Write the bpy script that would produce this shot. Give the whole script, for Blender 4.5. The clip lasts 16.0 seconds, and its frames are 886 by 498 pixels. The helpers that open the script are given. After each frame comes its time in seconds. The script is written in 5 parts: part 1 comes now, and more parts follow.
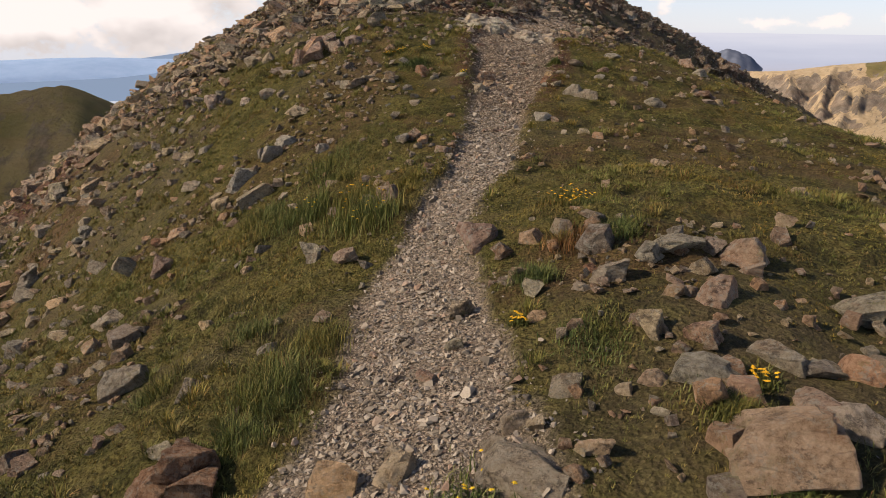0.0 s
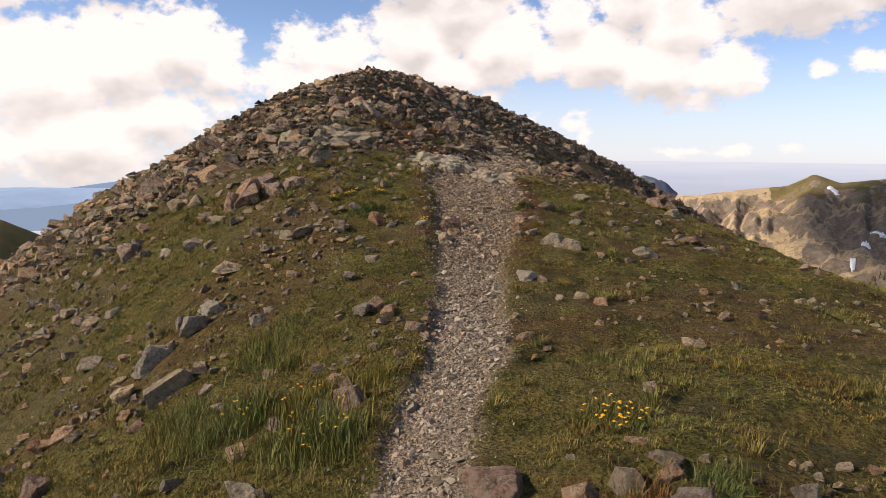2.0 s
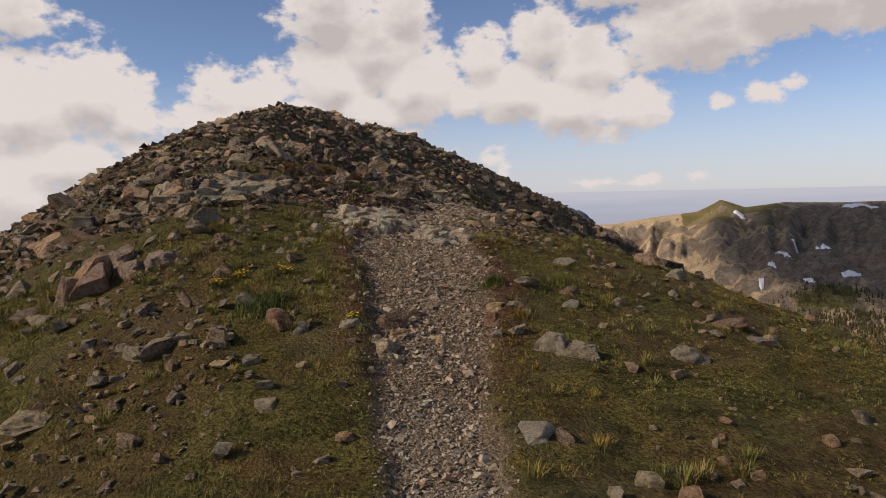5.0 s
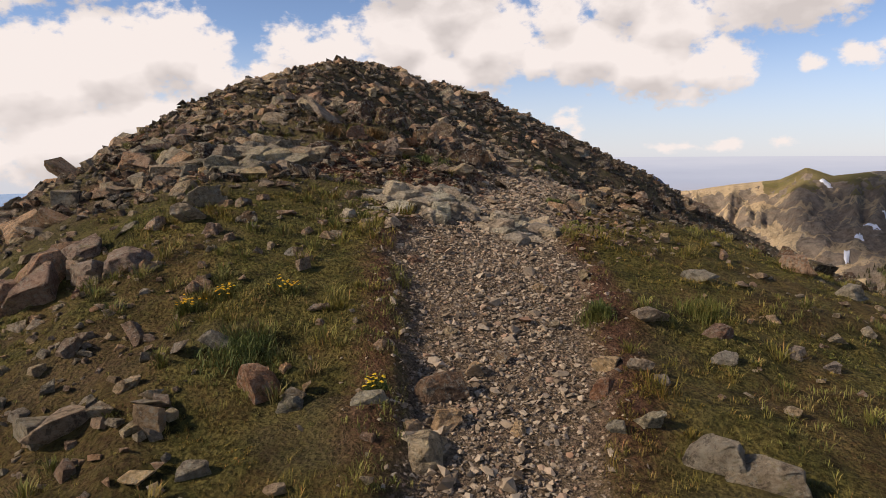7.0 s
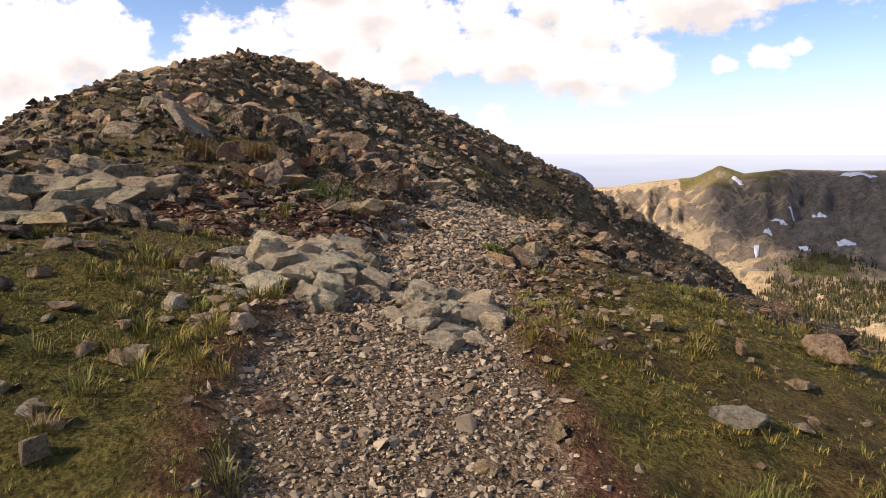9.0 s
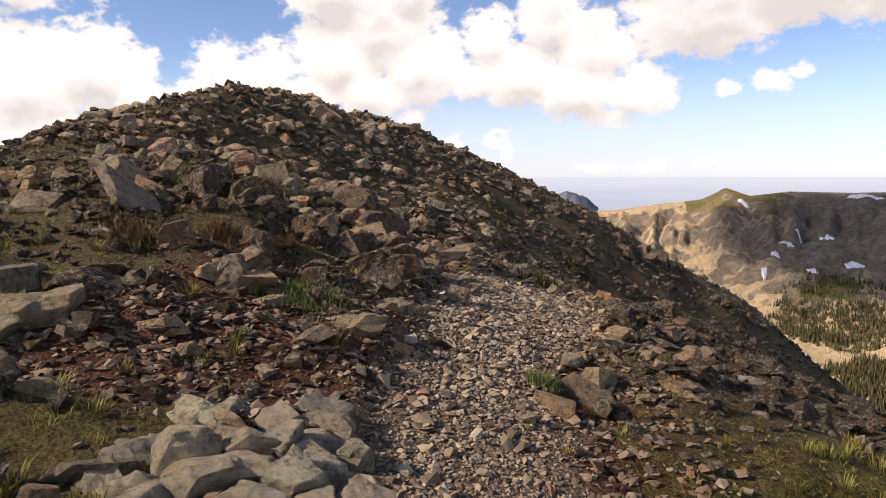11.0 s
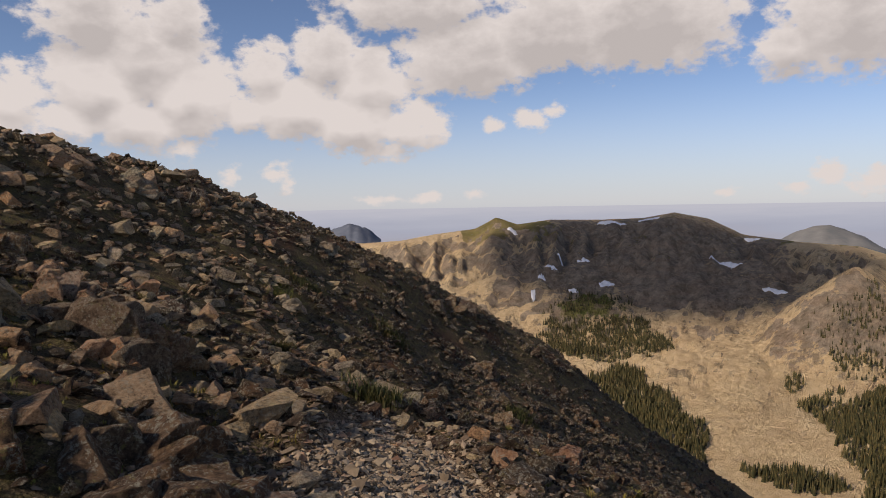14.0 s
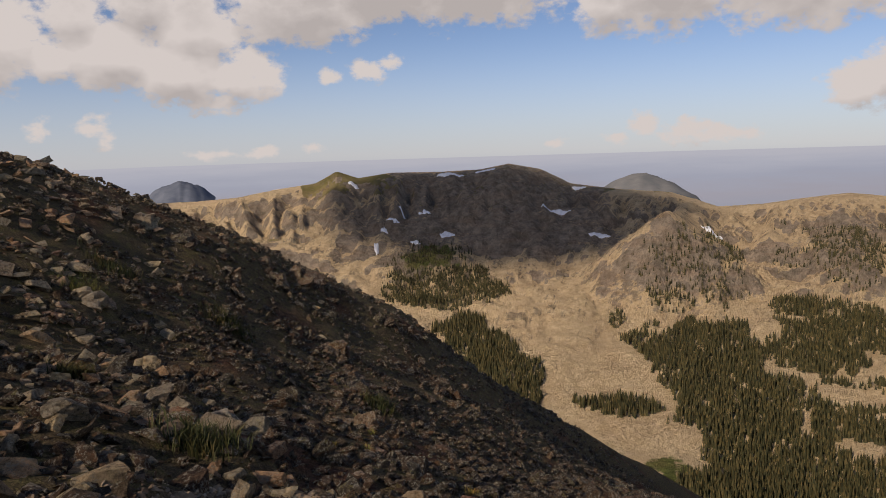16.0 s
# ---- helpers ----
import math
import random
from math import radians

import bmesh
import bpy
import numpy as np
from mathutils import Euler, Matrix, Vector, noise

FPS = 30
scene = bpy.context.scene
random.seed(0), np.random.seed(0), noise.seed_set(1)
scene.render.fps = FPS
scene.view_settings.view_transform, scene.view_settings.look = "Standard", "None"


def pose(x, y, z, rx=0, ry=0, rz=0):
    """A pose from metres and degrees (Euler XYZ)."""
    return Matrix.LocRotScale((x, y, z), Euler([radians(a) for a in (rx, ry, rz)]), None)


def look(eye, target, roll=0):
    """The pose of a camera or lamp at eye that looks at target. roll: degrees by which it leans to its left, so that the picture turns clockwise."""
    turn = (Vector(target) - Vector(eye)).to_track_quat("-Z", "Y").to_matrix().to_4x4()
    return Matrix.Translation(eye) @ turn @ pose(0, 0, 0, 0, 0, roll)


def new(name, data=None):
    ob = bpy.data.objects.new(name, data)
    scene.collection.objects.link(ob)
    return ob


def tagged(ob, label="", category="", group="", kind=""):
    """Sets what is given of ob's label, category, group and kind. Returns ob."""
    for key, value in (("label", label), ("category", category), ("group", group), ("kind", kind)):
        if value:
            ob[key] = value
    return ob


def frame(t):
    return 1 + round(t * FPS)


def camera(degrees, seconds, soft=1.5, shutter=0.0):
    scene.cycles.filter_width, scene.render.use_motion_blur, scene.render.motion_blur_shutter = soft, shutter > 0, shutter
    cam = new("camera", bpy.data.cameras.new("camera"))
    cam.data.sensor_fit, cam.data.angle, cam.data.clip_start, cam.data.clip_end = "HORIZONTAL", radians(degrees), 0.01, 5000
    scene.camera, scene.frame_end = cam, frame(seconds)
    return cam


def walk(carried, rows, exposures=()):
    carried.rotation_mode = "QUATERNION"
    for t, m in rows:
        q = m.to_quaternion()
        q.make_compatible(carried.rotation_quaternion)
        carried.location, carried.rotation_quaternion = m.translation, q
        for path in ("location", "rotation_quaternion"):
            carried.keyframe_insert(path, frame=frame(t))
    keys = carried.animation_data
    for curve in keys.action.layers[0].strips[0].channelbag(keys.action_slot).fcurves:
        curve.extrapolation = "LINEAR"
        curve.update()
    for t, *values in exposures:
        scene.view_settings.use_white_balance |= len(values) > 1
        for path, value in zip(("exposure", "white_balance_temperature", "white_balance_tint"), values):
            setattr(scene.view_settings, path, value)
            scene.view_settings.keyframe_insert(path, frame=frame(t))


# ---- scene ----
cam = camera(64.1, 16.0, soft=0.8)
# seconds, eye x y z, yaw, pitch, roll
ROWS = [
    (0.0, 0.044, -0.004, 1.588, 0.23, -17.64, 0.70),
    (0.5, -0.097, 0.322, 1.709, 0.66, -14.11, 2.73),
    (1.0, -0.127, 0.802, 1.745, 4.44, -10.42, -0.40),
    (1.5, -0.124, 1.145, 1.766, 3.96, -6.82, -0.41),
    (2.0, -0.240, 1.501, 1.726, -5.02, -7.62, 0.55),
    (2.5, -0.363, 1.893, 1.780, -12.26, -9.82, -1.53),
    (3.0, -0.343, 2.466, 1.792, -9.84, -6.56, -1.11),
    (3.5, -0.163, 2.940, 1.838, -7.20, -3.64, -0.03),
    (3.7, -0.113, 3.068, 1.827, -9.78, -4.01, -0.08),
    (5.8, -0.059, 5.140, 1.948, -11.56, -5.39, -1.79),
    (6.0, 0.002, 5.348, 1.938, -11.46, -6.72, -2.13),
    (6.5, 0.186, 5.840, 1.974, -5.55, -7.12, -0.16),
    (7.0, 0.255, 6.360, 2.022, -5.50, -7.69, -0.41),
    (7.5, 0.368, 6.884, 2.046, -8.53, -9.32, -0.06),
    (8.0, 0.501, 7.396, 2.149, -7.32, -8.58, 0.19),
    (8.5, 0.552, 7.932, 2.227, -9.01, -7.65, -0.35),
    (9.0, 0.676, 8.438, 2.305, -11.39, -8.02, 0.03),
    (9.2, 0.727, 8.627, 2.377, -9.16, -7.25, -0.24),
    (11.3, 0.926, 10.533, 2.770, -11.96, -6.14, -0.11),
    (11.5, 0.926, 10.716, 2.830, -13.06, -6.31, -0.22),
    (12.0, 1.030, 11.272, 2.902, -14.54, -5.97, -0.44),
    (12.5, 1.065, 11.725, 2.986, -15.33, -5.40, -0.26),
    (13.0, 0.987, 12.114, 3.130, -20.36, -4.45, -0.46),
    (13.5, 1.016, 12.403, 3.137, -23.57, -4.11, 0.18),
    (14.0, 1.223, 12.733, 3.217, -28.34, -3.70, -0.96),
    (14.5, 1.379, 13.022, 3.299, -36.14, -3.92, -1.59),
    (15.0, 1.497, 13.323, 3.430, -43.56, -5.44, -2.05),
    (15.5, 1.819, 13.817, 3.399, -44.17, -6.20, -2.94),
    (16.0, 2.048, 14.283, 3.397, -41.01, -7.74, -1.74),
]
# the camera's own exposure and white balance: seconds, stops, kelvin, tint
EXPOSURES = [(t, stops, 6950, 17) for t, stops in ((0.0, 0.33), (0.6, 0.38), (1.5, 0.5), (2.5, 0.3), (3.5, 0.3), (6.0, -0.38), (6.8, 0.04), (7.5, 0.45), (8.0, 0.72), (9.0, 0.66), (11.5, 0.43), (13.0, 0.08), (14.0, -0.2), (14.5, -0.28), (16.0, -0.36))]
walk(cam, [(t, pose(x, y, z, 90 + pitch, 0, yaw) @ pose(0, 0, 0, 0, 0, roll)) for t, x, y, z, yaw, pitch, roll in ROWS], EXPOSURES)

# ---------------------------------------------------------------- light
SUN_AZ, SUN_EL = 262.0, 33.0
SUN_WAY = Vector((math.sin(radians(SUN_AZ)) * math.cos(radians(SUN_EL)), math.cos(radians(SUN_AZ)) * math.cos(radians(SUN_EL)), math.sin(radians(SUN_EL))))
world = bpy.data.worlds.new("sky")
scene.world = world
world.use_nodes = True


def math_node(nt, op, a, b=None, c=None):
    m = nt.nodes.new("ShaderNodeMath")
    m.operation = op
    for i, v in enumerate((a, b, c)):
        if v is None:
            continue
        if isinstance(v, (int, float)):
            m.inputs[i].default_value = v
        else:
            nt.links.new(v, m.inputs[i])
    return m.outputs[0]


# clouds of the day: bearing, height above the horizon, half width and half height of every lobe, in degrees
HEAP_LEFT = ((-15, 7.6, 4.2, 3.4), (-19, 6.5, 5, 4), (-12.6, 6.2, 2.6, 2.2), (-24, 5, 6, 5), (-22, 1, 6, 3.5), (-29, 0, 7, 2.6), (-17, 2.6, 5, 2.4), (-12.5, 3.5, 2.5, 1.2), (-22, 12.6, 7, 2.2), (-31, 12, 10, 4), (-46, 5, 14, 7))
HEAP_MIDDLE = ((-6, 8, 2.5, 2.1), (-3, 7.8, 3, 2.3), (-5, 5.6, 5, 2), (2.6, 13.6, 4.2, 3), (6, 11, 5, 4), (3, 9, 4.2, 3.4), (8.3, 14, 2.8, 2.4), (9, 8.6, 4, 3.4), (5, 6.6, 5, 2.4), (0.5, 6.3, 4, 2))
HEAP_RIGHT = ((15, 10.5, 2.6, 2.5), (19.5, 11.4, 3.4, 2.8), (22.5, 9.5, 3.5, 3.2), (17, 7.8, 4.5, 2.9), (21.5, 6.6, 4.5, 2.9), (25.6, 6.2, 3.5, 2.3), (24.7, 4.5, 1.5, 1.2), (13.4, 7.4, 2.6, 1.8))
DECK = ((31, 11.6, 7, 3.4), (32, 10.2, 3.2, 2), (37, 13, 8, 3.4), (44, 13.6, 8, 4.2), (46.5, 11.3, 2.6, 1.9), (58.5, 12.4, 6.2, 4.1), (54.4, 11, 2.6, 2.3), (68, 12.5, 9, 4.6), (27, 15.6, 8, 2.6), (10, 21, 30, 5), (100, 12, 18, 8), (170, 20, 40, 14), (-110, 18, 35, 12))
PUFFS = ((36, 6.5, 1.5, 0.9), (37, 7, 0.9, 0.8), (32.7, 6.1, 0.8, 0.6), (15, 2.6, 1.6, 1), (15.8, 1.6, 0.9, 0.8), (8.5, 4.4, 1.7, 0.8), (12, 2.5, 0.8, 0.8), (57, 1.6, 1.4, 1.3), (59.5, 1.1, 2.6, 0.9), (63, 0.8, 2.6, 0.6), (55, 0.8, 1.6, 0.5))
LOW = ((24.5, 0.4, 2.4, 0.35), (27, 0.45, 1.1, 0.4), (30.8, 0.65, 0.9, 0.4), (50, 0.5, 1.4, 0.4), (71.5, 3.7, 2.2, 1.8), (73.5, 4.5, 2.5, 2), (77, 3.5, 4, 2.5))


def cloud_field():
    """A node group: how deep a bearing and height lie in the clouds, 1 in the middle of a lobe, 0 on its rim."""
    nt = bpy.data.node_groups.new("cloud_field", "ShaderNodeTree")
    nt.interface.new_socket("where", in_out="INPUT", socket_type="NodeSocketVector")
    nt.interface.new_socket("depth", in_out="OUTPUT", socket_type="NodeSocketFloat")
    gi, go = nt.nodes.new("NodeGroupInput"), nt.nodes.new("NodeGroupOutput")
    top = None
    for az, el, w, h in HEAP_LEFT + HEAP_MIDDLE + HEAP_RIGHT + DECK + PUFFS + LOW:
        m = nt.nodes.new("ShaderNodeVectorMath")
        m.operation = "MULTIPLY_ADD"
        m.inputs[1].default_value, m.inputs[2].default_value = (1 / w, 1 / h, 0), (-az / w, -el / h, 0)
        nt.links.new(gi.outputs[0], m.inputs[0])
        far = nt.nodes.new("ShaderNodeVectorMath")
        far.operation = "LENGTH"
        nt.links.new(m.outputs[0], far.inputs[0])
        deep = min(max(h / 3.2, 0.34), 1.0)
        lobe = math_node(nt, "MULTIPLY_ADD", far.outputs["Value"], -deep, deep)
        top = lobe if top is None else math_node(nt, "MAXIMUM", top, lobe)
    nt.links.new(top, go.inputs[0])
    return nt


def build_sky(nt):
    n, k = nt.nodes, nt.links
    n.clear()
    out = n.new("ShaderNodeOutputWorld")
    bg = n.new("ShaderNodeBackground")
    bg.inputs[1].default_value = 0.104
    sky = n.new("ShaderNodeTexSky")
    sky.sky_type, sky.sun_disc = "NISHITA", False
    sky.sun_elevation, sky.sun_rotation = radians(SUN_EL), radians(SUN_AZ)
    sky.altitude, sky.dust_density = 3500, 0.6
    tc = n.new("ShaderNodeTexCoord")
    sep = n.new("ShaderNodeSeparateXYZ")
    k.new(tc.outputs["Generated"], sep.inputs[0])
    u = math_node(nt, "MULTIPLY", math_node(nt, "ARCTAN2", sep.outputs[0], sep.outputs[1]), 180 / math.pi)
    v = math_node(nt, "MULTIPLY", math_node(nt, "ARCSINE", sep.outputs[2]), 180 / math.pi)

    def puff(scale, detail, lift=0.0, rough=0.55):
        t = n.new("ShaderNodeTexNoise")
        t.inputs["Scale"].default_value, t.inputs["Detail"].default_value, t.inputs["Roughness"].default_value = scale, detail, rough
        a = n.new("ShaderNodeVectorMath")
        a.operation = "MULTIPLY_ADD"
        k.new(tc.outputs["Generated"], a.inputs[0])
        a.inputs[1].default_value, a.inputs[2].default_value = (1, 1, 1.5), (0, 0, lift)
        k.new(a.outputs[0], t.inputs["Vector"])
        return math_node(nt, "SUBTRACT", t.outputs["Fac"], 0.5)

    group = cloud_field()

    def depth(dv, lift, fine):
        f = n.new("ShaderNodeGroup")
        f.node_tree = group
        where = n.new("ShaderNodeCombineXYZ")
        k.new(u, where.inputs[0])
        k.new(math_node(nt, "ADD", v, dv), where.inputs[1])
        k.new(where.outputs[0], f.inputs[0])
        rag = math_node(nt, "ADD", math_node(nt, "MULTIPLY", puff(11, 3, lift), 0.6), math_node(nt, "MULTIPLY", puff(30, 4 if fine else 2, lift, 0.5), 1.1))
        if not fine:
            rag = math_node(nt, "MULTIPLY", rag, 0.45)
        if fine:
            rag = math_node(nt, "ADD", rag, math_node(nt, "MULTIPLY", puff(85, 6, lift, 0.62), 0.55))
        return math_node(nt, "ADD", f.outputs[0], rag)

    here, low, above = depth(0.0, 0.0, True), depth(0.0, 0.0, False), depth(1.6, 0.035, False)
    cover = n.new("ShaderNodeMapRange")
    cover.interpolation_type = "SMOOTHSTEP"
    cover.inputs["From Min"].default_value, cover.inputs["From Max"].default_value = -0.08, 0.26
    k.new(here, cover.inputs["Value"])
    # the sunlit tops are white, the bellies and the deck overhead grey
    lit = n.new("ShaderNodeMapRange")
    lit.inputs["From Min"].default_value, lit.inputs["From Max"].default_value = -0.5, 0.2
    k.new(math_node(nt, "ADD", math_node(nt, "SUBTRACT", low, above), math_node(nt, "MULTIPLY", puff(45, 5, 0.0, 0.55), 0.1)), lit.inputs["Value"])
    deck = n.new("ShaderNodeMapRange")
    deck.inputs["From Min"].default_value, deck.inputs["From Max"].default_value = 8.0, 12.0
    deck.inputs["To Max"].default_value = 0.9
    k.new(v, deck.inputs["Value"])
    shade = math_node(nt, "SUBTRACT", lit.outputs[0], math_node(nt, "MULTIPLY", deck.outputs[0], math_node(nt, "MINIMUM", math_node(nt, "MAXIMUM", here, 0.0), 1.0)))
    white = n.new("ShaderNodeMix")
    white.data_type, white.clamp_factor = "RGBA", True
    white.inputs["A"].default_value, white.inputs["B"].default_value = (5.3, 5.15, 5.1, 1), (7.6, 7.4, 7.25, 1)
    k.new(math_node(nt, "MULTIPLY", shade, 1.3), white.inputs["Factor"])
    # pale haze low over the horizon
    haze = n.new("ShaderNodeMapRange")
    haze.interpolation_type = "SMOOTHSTEP"
    haze.inputs["From Min"].default_value, haze.inputs["From Max"].default_value = 10.0, -2.0
    haze.inputs["To Max"].default_value = 0.85
    k.new(v, haze.inputs["Value"])
    blue = n.new("ShaderNodeMix")
    blue.data_type = "RGBA"
    k.new(haze.outputs[0], blue.inputs["Factor"])
    tint = n.new("ShaderNodeMix")
    tint.data_type, tint.blend_type = "RGBA", "MULTIPLY"
    tint.inputs["Factor"].default_value = 1
    tint.inputs["B"].default_value = (1.0, 1.08, 1.18, 1)
    k.new(sky.outputs[0], tint.inputs["A"])
    k.new(tint.outputs["Result"], blue.inputs["A"])
    blue.inputs["B"].default_value = (5.3, 5.7, 6.5, 1)
    mix = n.new("ShaderNodeMix")
    mix.data_type = "RGBA"
    k.new(cover.outputs[0], mix.inputs["Factor"])
    k.new(blue.outputs["Result"], mix.inputs["A"])
    k.new(white.outputs["Result"], mix.inputs["B"])
    k.new(mix.outputs["Result"], bg.inputs[0])
    k.new(bg.outputs[0], out.inputs[0])


build_sky(world.node_tree)
sun = new("sun", bpy.data.lights.new("sun", "SUN"))
sun.data.energy, sun.data.angle, sun.data.color = 5.0, radians(4.0), (1.0, 0.88, 0.72)
sun.matrix_world = look((0, 0, 900), Vector((0, 0, 900)) - SUN_WAY)


# ---------------------------------------------------------------- shape of the land
# stations along the ridge: y, then crest x, crest z, slope and bend of either flank, roundness of the crest
YS = np.array([-6, 0, 4, 8, 11, 14, 17, 21, 26, 32, 40, 55.0])
CREST_X = np.array([1.00, 1.30, 1.50, -0.11, -0.44, -1.21, -0.90, -1.99, -0.94, 2.30, 9.03, 15.91])
CREST_Z = np.array([-0.40, 0.12, 0.40, 0.64, 1.37, 2.04, 2.65, 3.35, 4.49, 4.32, -0.72, -6.84])
SLOPE_L = np.array([0.31, 0.37, 0.44, 0.81, 0.81, 0.68, 0.56, 0.61, 0.48, 0.59, 0.71, 0.80])
SLOPE_R = np.array([0.12, 0.12, 0.10, 0.04, 0.20, 0.27, 0.40, 0.48, 0.57, 0.36, 0.43, 0.57])
ROUND = np.array([1.12, 1.26, 1.52, 2.02, 2.57, 2.18, 1.76, 1.69, -0.41, 1.25, 3.29, 4.57])
BEND_R = np.array([0.13, 0.80, 1.47, 2.36, 2.52, 1.09, 0.05, 0.08, -0.22, 1.86, 0.94, -0.05])
BEND_L = np.array([-0.00, -0.00, -0.00, 0.22, 0.75, 1.35, 1.72, 1.34, 1.38, 0.91, 0.55, 0.11])


# broad swells and hollows of the dome: x, y, height
SWELLS = ((-4, 12, 0.2), (8, 27, 0.25), (11, 15, -0.3), (11, 33, -0.31), (8, 15, -0.32), (5, 12, 0.15), (5, 15, 0.38), (-1, 12, -0.17), (5, 39, 0.22), (8, 33, -0.26), (8, 39, 0.27), (8, 36, 0.23), (5, 36, 0.21), (11, 27, 0.11), (20, 33, -0.13), (11, 12, -0.26), (17, 39, 0.35), (2, 15, -0.21), (8, 24, 0.17), (8, 30, -0.18))


def spline(xs, vs, x):
    m = np.gradient(vs, xs)
    c = np.clip(x, xs[0], xs[-1])
    i = np.clip(np.searchsorted(xs, c) - 1, 0, len(xs) - 2)
    h = xs[i + 1] - xs[i]
    t = (c - xs[i]) / h
    r = (2 * t**3 - 3 * t**2 + 1) * vs[i] + (t**3 - 2 * t**2 + t) * h * m[i] + (3 * t**2 - 2 * t**3) * vs[i + 1] + (t**3 - t**2) * h * m[i + 1]
    return r + (x - c) * np.where(x > c, m[-1], m[0])


def ridge(x, y):
    """The height of the ridge that carries the trail, without small relief."""
    yc = np.clip(y, -12, 60)
    cx, cz, sl, sr, w, br, bl = (spline(YS, v, yc) for v in (CREST_X, CREST_Z, SLOPE_L, SLOPE_R, ROUND, BEND_R, BEND_L))
    d = x - cx
    w = np.clip(w, 0.3, 6)
    g = np.sqrt(d * d + w * w) - w
    z = cz - np.where(d < 0, sl * g + bl * 0.01 * g * g / (1 + 0.03 * g), sr * g + br * 0.01 * g * g / (1 + 0.03 * g))
    for bx, by, up, reach in ((10.96, 46.7, 2.41, 7.5), (0.06, 2.0, 0.05, 1.2), (10.4, 29.8, -0.1, 3.7), (-11.4, 17.2, 0.09, 6), (24.4, 29.5, -0.8, 3.8)):
        z = z + up * np.exp(-((x - bx) ** 2 + (y - by) ** 2) / (2 * reach * reach))
    for bx, by, up in SWELLS:
        z = z + up * np.exp(-((x - bx) ** 2 + (y - by) ** 2) / 20.5)
    return z - 0.3 * np.maximum(y - 60, 0) - 0.05 * np.maximum(-12 - y, 0)


def vnoise(x, y, seed=0):
    """Smooth value noise in -1..1, cell size 1."""
    xi, yi = np.floor(x).astype(np.int64), np.floor(y).astype(np.int64)
    fx, fy = x - xi, y - yi
    fx, fy = fx * fx * (3 - 2 * fx), fy * fy * (3 - 2 * fy)

    def v(a, b):
        h = (a * 374761393 + b * 668265263 + seed * 974711) & 0xFFFFFFFF
        h = ((h ^ (h >> 13)) * 1274126177) & 0xFFFFFFFF
        return ((h ^ (h >> 16)) & 0xFFFF) / 32767.5 - 1

    return (v(xi, yi) * (1 - fx) + v(xi + 1, yi) * fx) * (1 - fy) + (v(xi, yi + 1) * (1 - fx) + v(xi + 1, yi + 1) * fx) * fy


def fbm(x, y, octaves=4, seed=0):
    r, a = 0.0, 1.0
    for o in range(octaves):
        r = r + a * vnoise(x * 2**o + 17.3 * o, y * 2**o - 9.1 * o, seed + o)
        a *= 0.5
    return r


def smooth(a, b, x):
    t = np.clip((x - a) / (b - a), 0, 1)
    return t * t * (3 - 2 * t)


def trail_x(y):
    return np.interp(y, [-8, 0, 3, 4.5, 5.2, 5.9, 7.4, 8.6, 9.2, 10.3, 11.3, 12.4, 13.8, 14.6, 15.8, 17, 18.5, 20], [0.0, -0.08, -0.1, -0.11, 0.05, 0.28, 0.53, 0.69, 0.76, 0.96, 1.04, 1.3, 1.78, 2.05, 2.6, 3.1, 3.7, 4.4])


def trail_half(y):
    return np.interp(y, [0, 2.2, 3, 3.7, 4.5, 5.9, 7.4, 8.6, 9.2, 10.3, 11.3, 12.4, 13.8, 15.8, 17, 18, 19], [0.8, 0.55, 0.4, 0.39, 0.25, 0.27, 0.29, 0.38, 0.47, 0.62, 0.68, 0.62, 0.48, 0.75, 0.65, 0.45, 0.1])


def on_trail(x, y):
    """1 on the trail, 0 beside it, with a ragged rim."""
    half = trail_half(y) * (1 + 0.16 * vnoise(x * 2.3, y * 2.3, 31)) + 0.05 * vnoise(x * 9, y * 9, 32)
    return (1 - smooth(half - 0.07, half + 0.07, np.abs(x - trail_x(y)))) * smooth(-9, -8, y) * (1 - smooth(18, 19, y))


def stony_flank(x, y):
    """1 where rocks crowd the turf on the steep side of the ridge."""
    return smooth(0.0, 0.9, fbm(x * 0.45, y * 0.45, 3, 44) + 0.09 * (y - 9) + 0.1 * np.maximum(-x - 3, 0)) * smooth(-0.8, -2.0, x)


def rockiness(x, y):
    """1 where bare rock and scree cover the ridge, 0 in the turf."""
    front = 13.2 + 0.9 * vnoise(x * 0.6, y * 0.6, 41) + np.where(x > 2, np.minimum((x - 2) * 0.25, 1.5), 0) - 4 * smooth(5, 9, x)
    dome = smooth(front - 0.8, front + 0.8, y + 0.12 * np.maximum(-x - 1, 0))
    dome = dome * (1 - 0.8 * smooth(0.1, 0.4, fbm(x * 0.55, y * 0.55, 3, 48)) * smooth(21, 16, y) * smooth(-0.3, -1.2, x))
    flank = 0.3 * stony_flank(x, y)
    foot = 0.5 * (1 - smooth(2.6, 4.6, y + 0.35 * vnoise(x * 2, y * 2, 46))) * smooth(0.25, 0.7, x)
    return np.maximum(np.maximum(dome, flank), foot)


def apron(x, y):
    """1 on the fan of reddish rubble at the foot of the dome."""
    return smooth(1.1, 0.7, np.hypot((x - 0.4) / 1.15, (y - 14.0) / 0.75) + 0.15 * vnoise(x * 3, y * 3, 45))


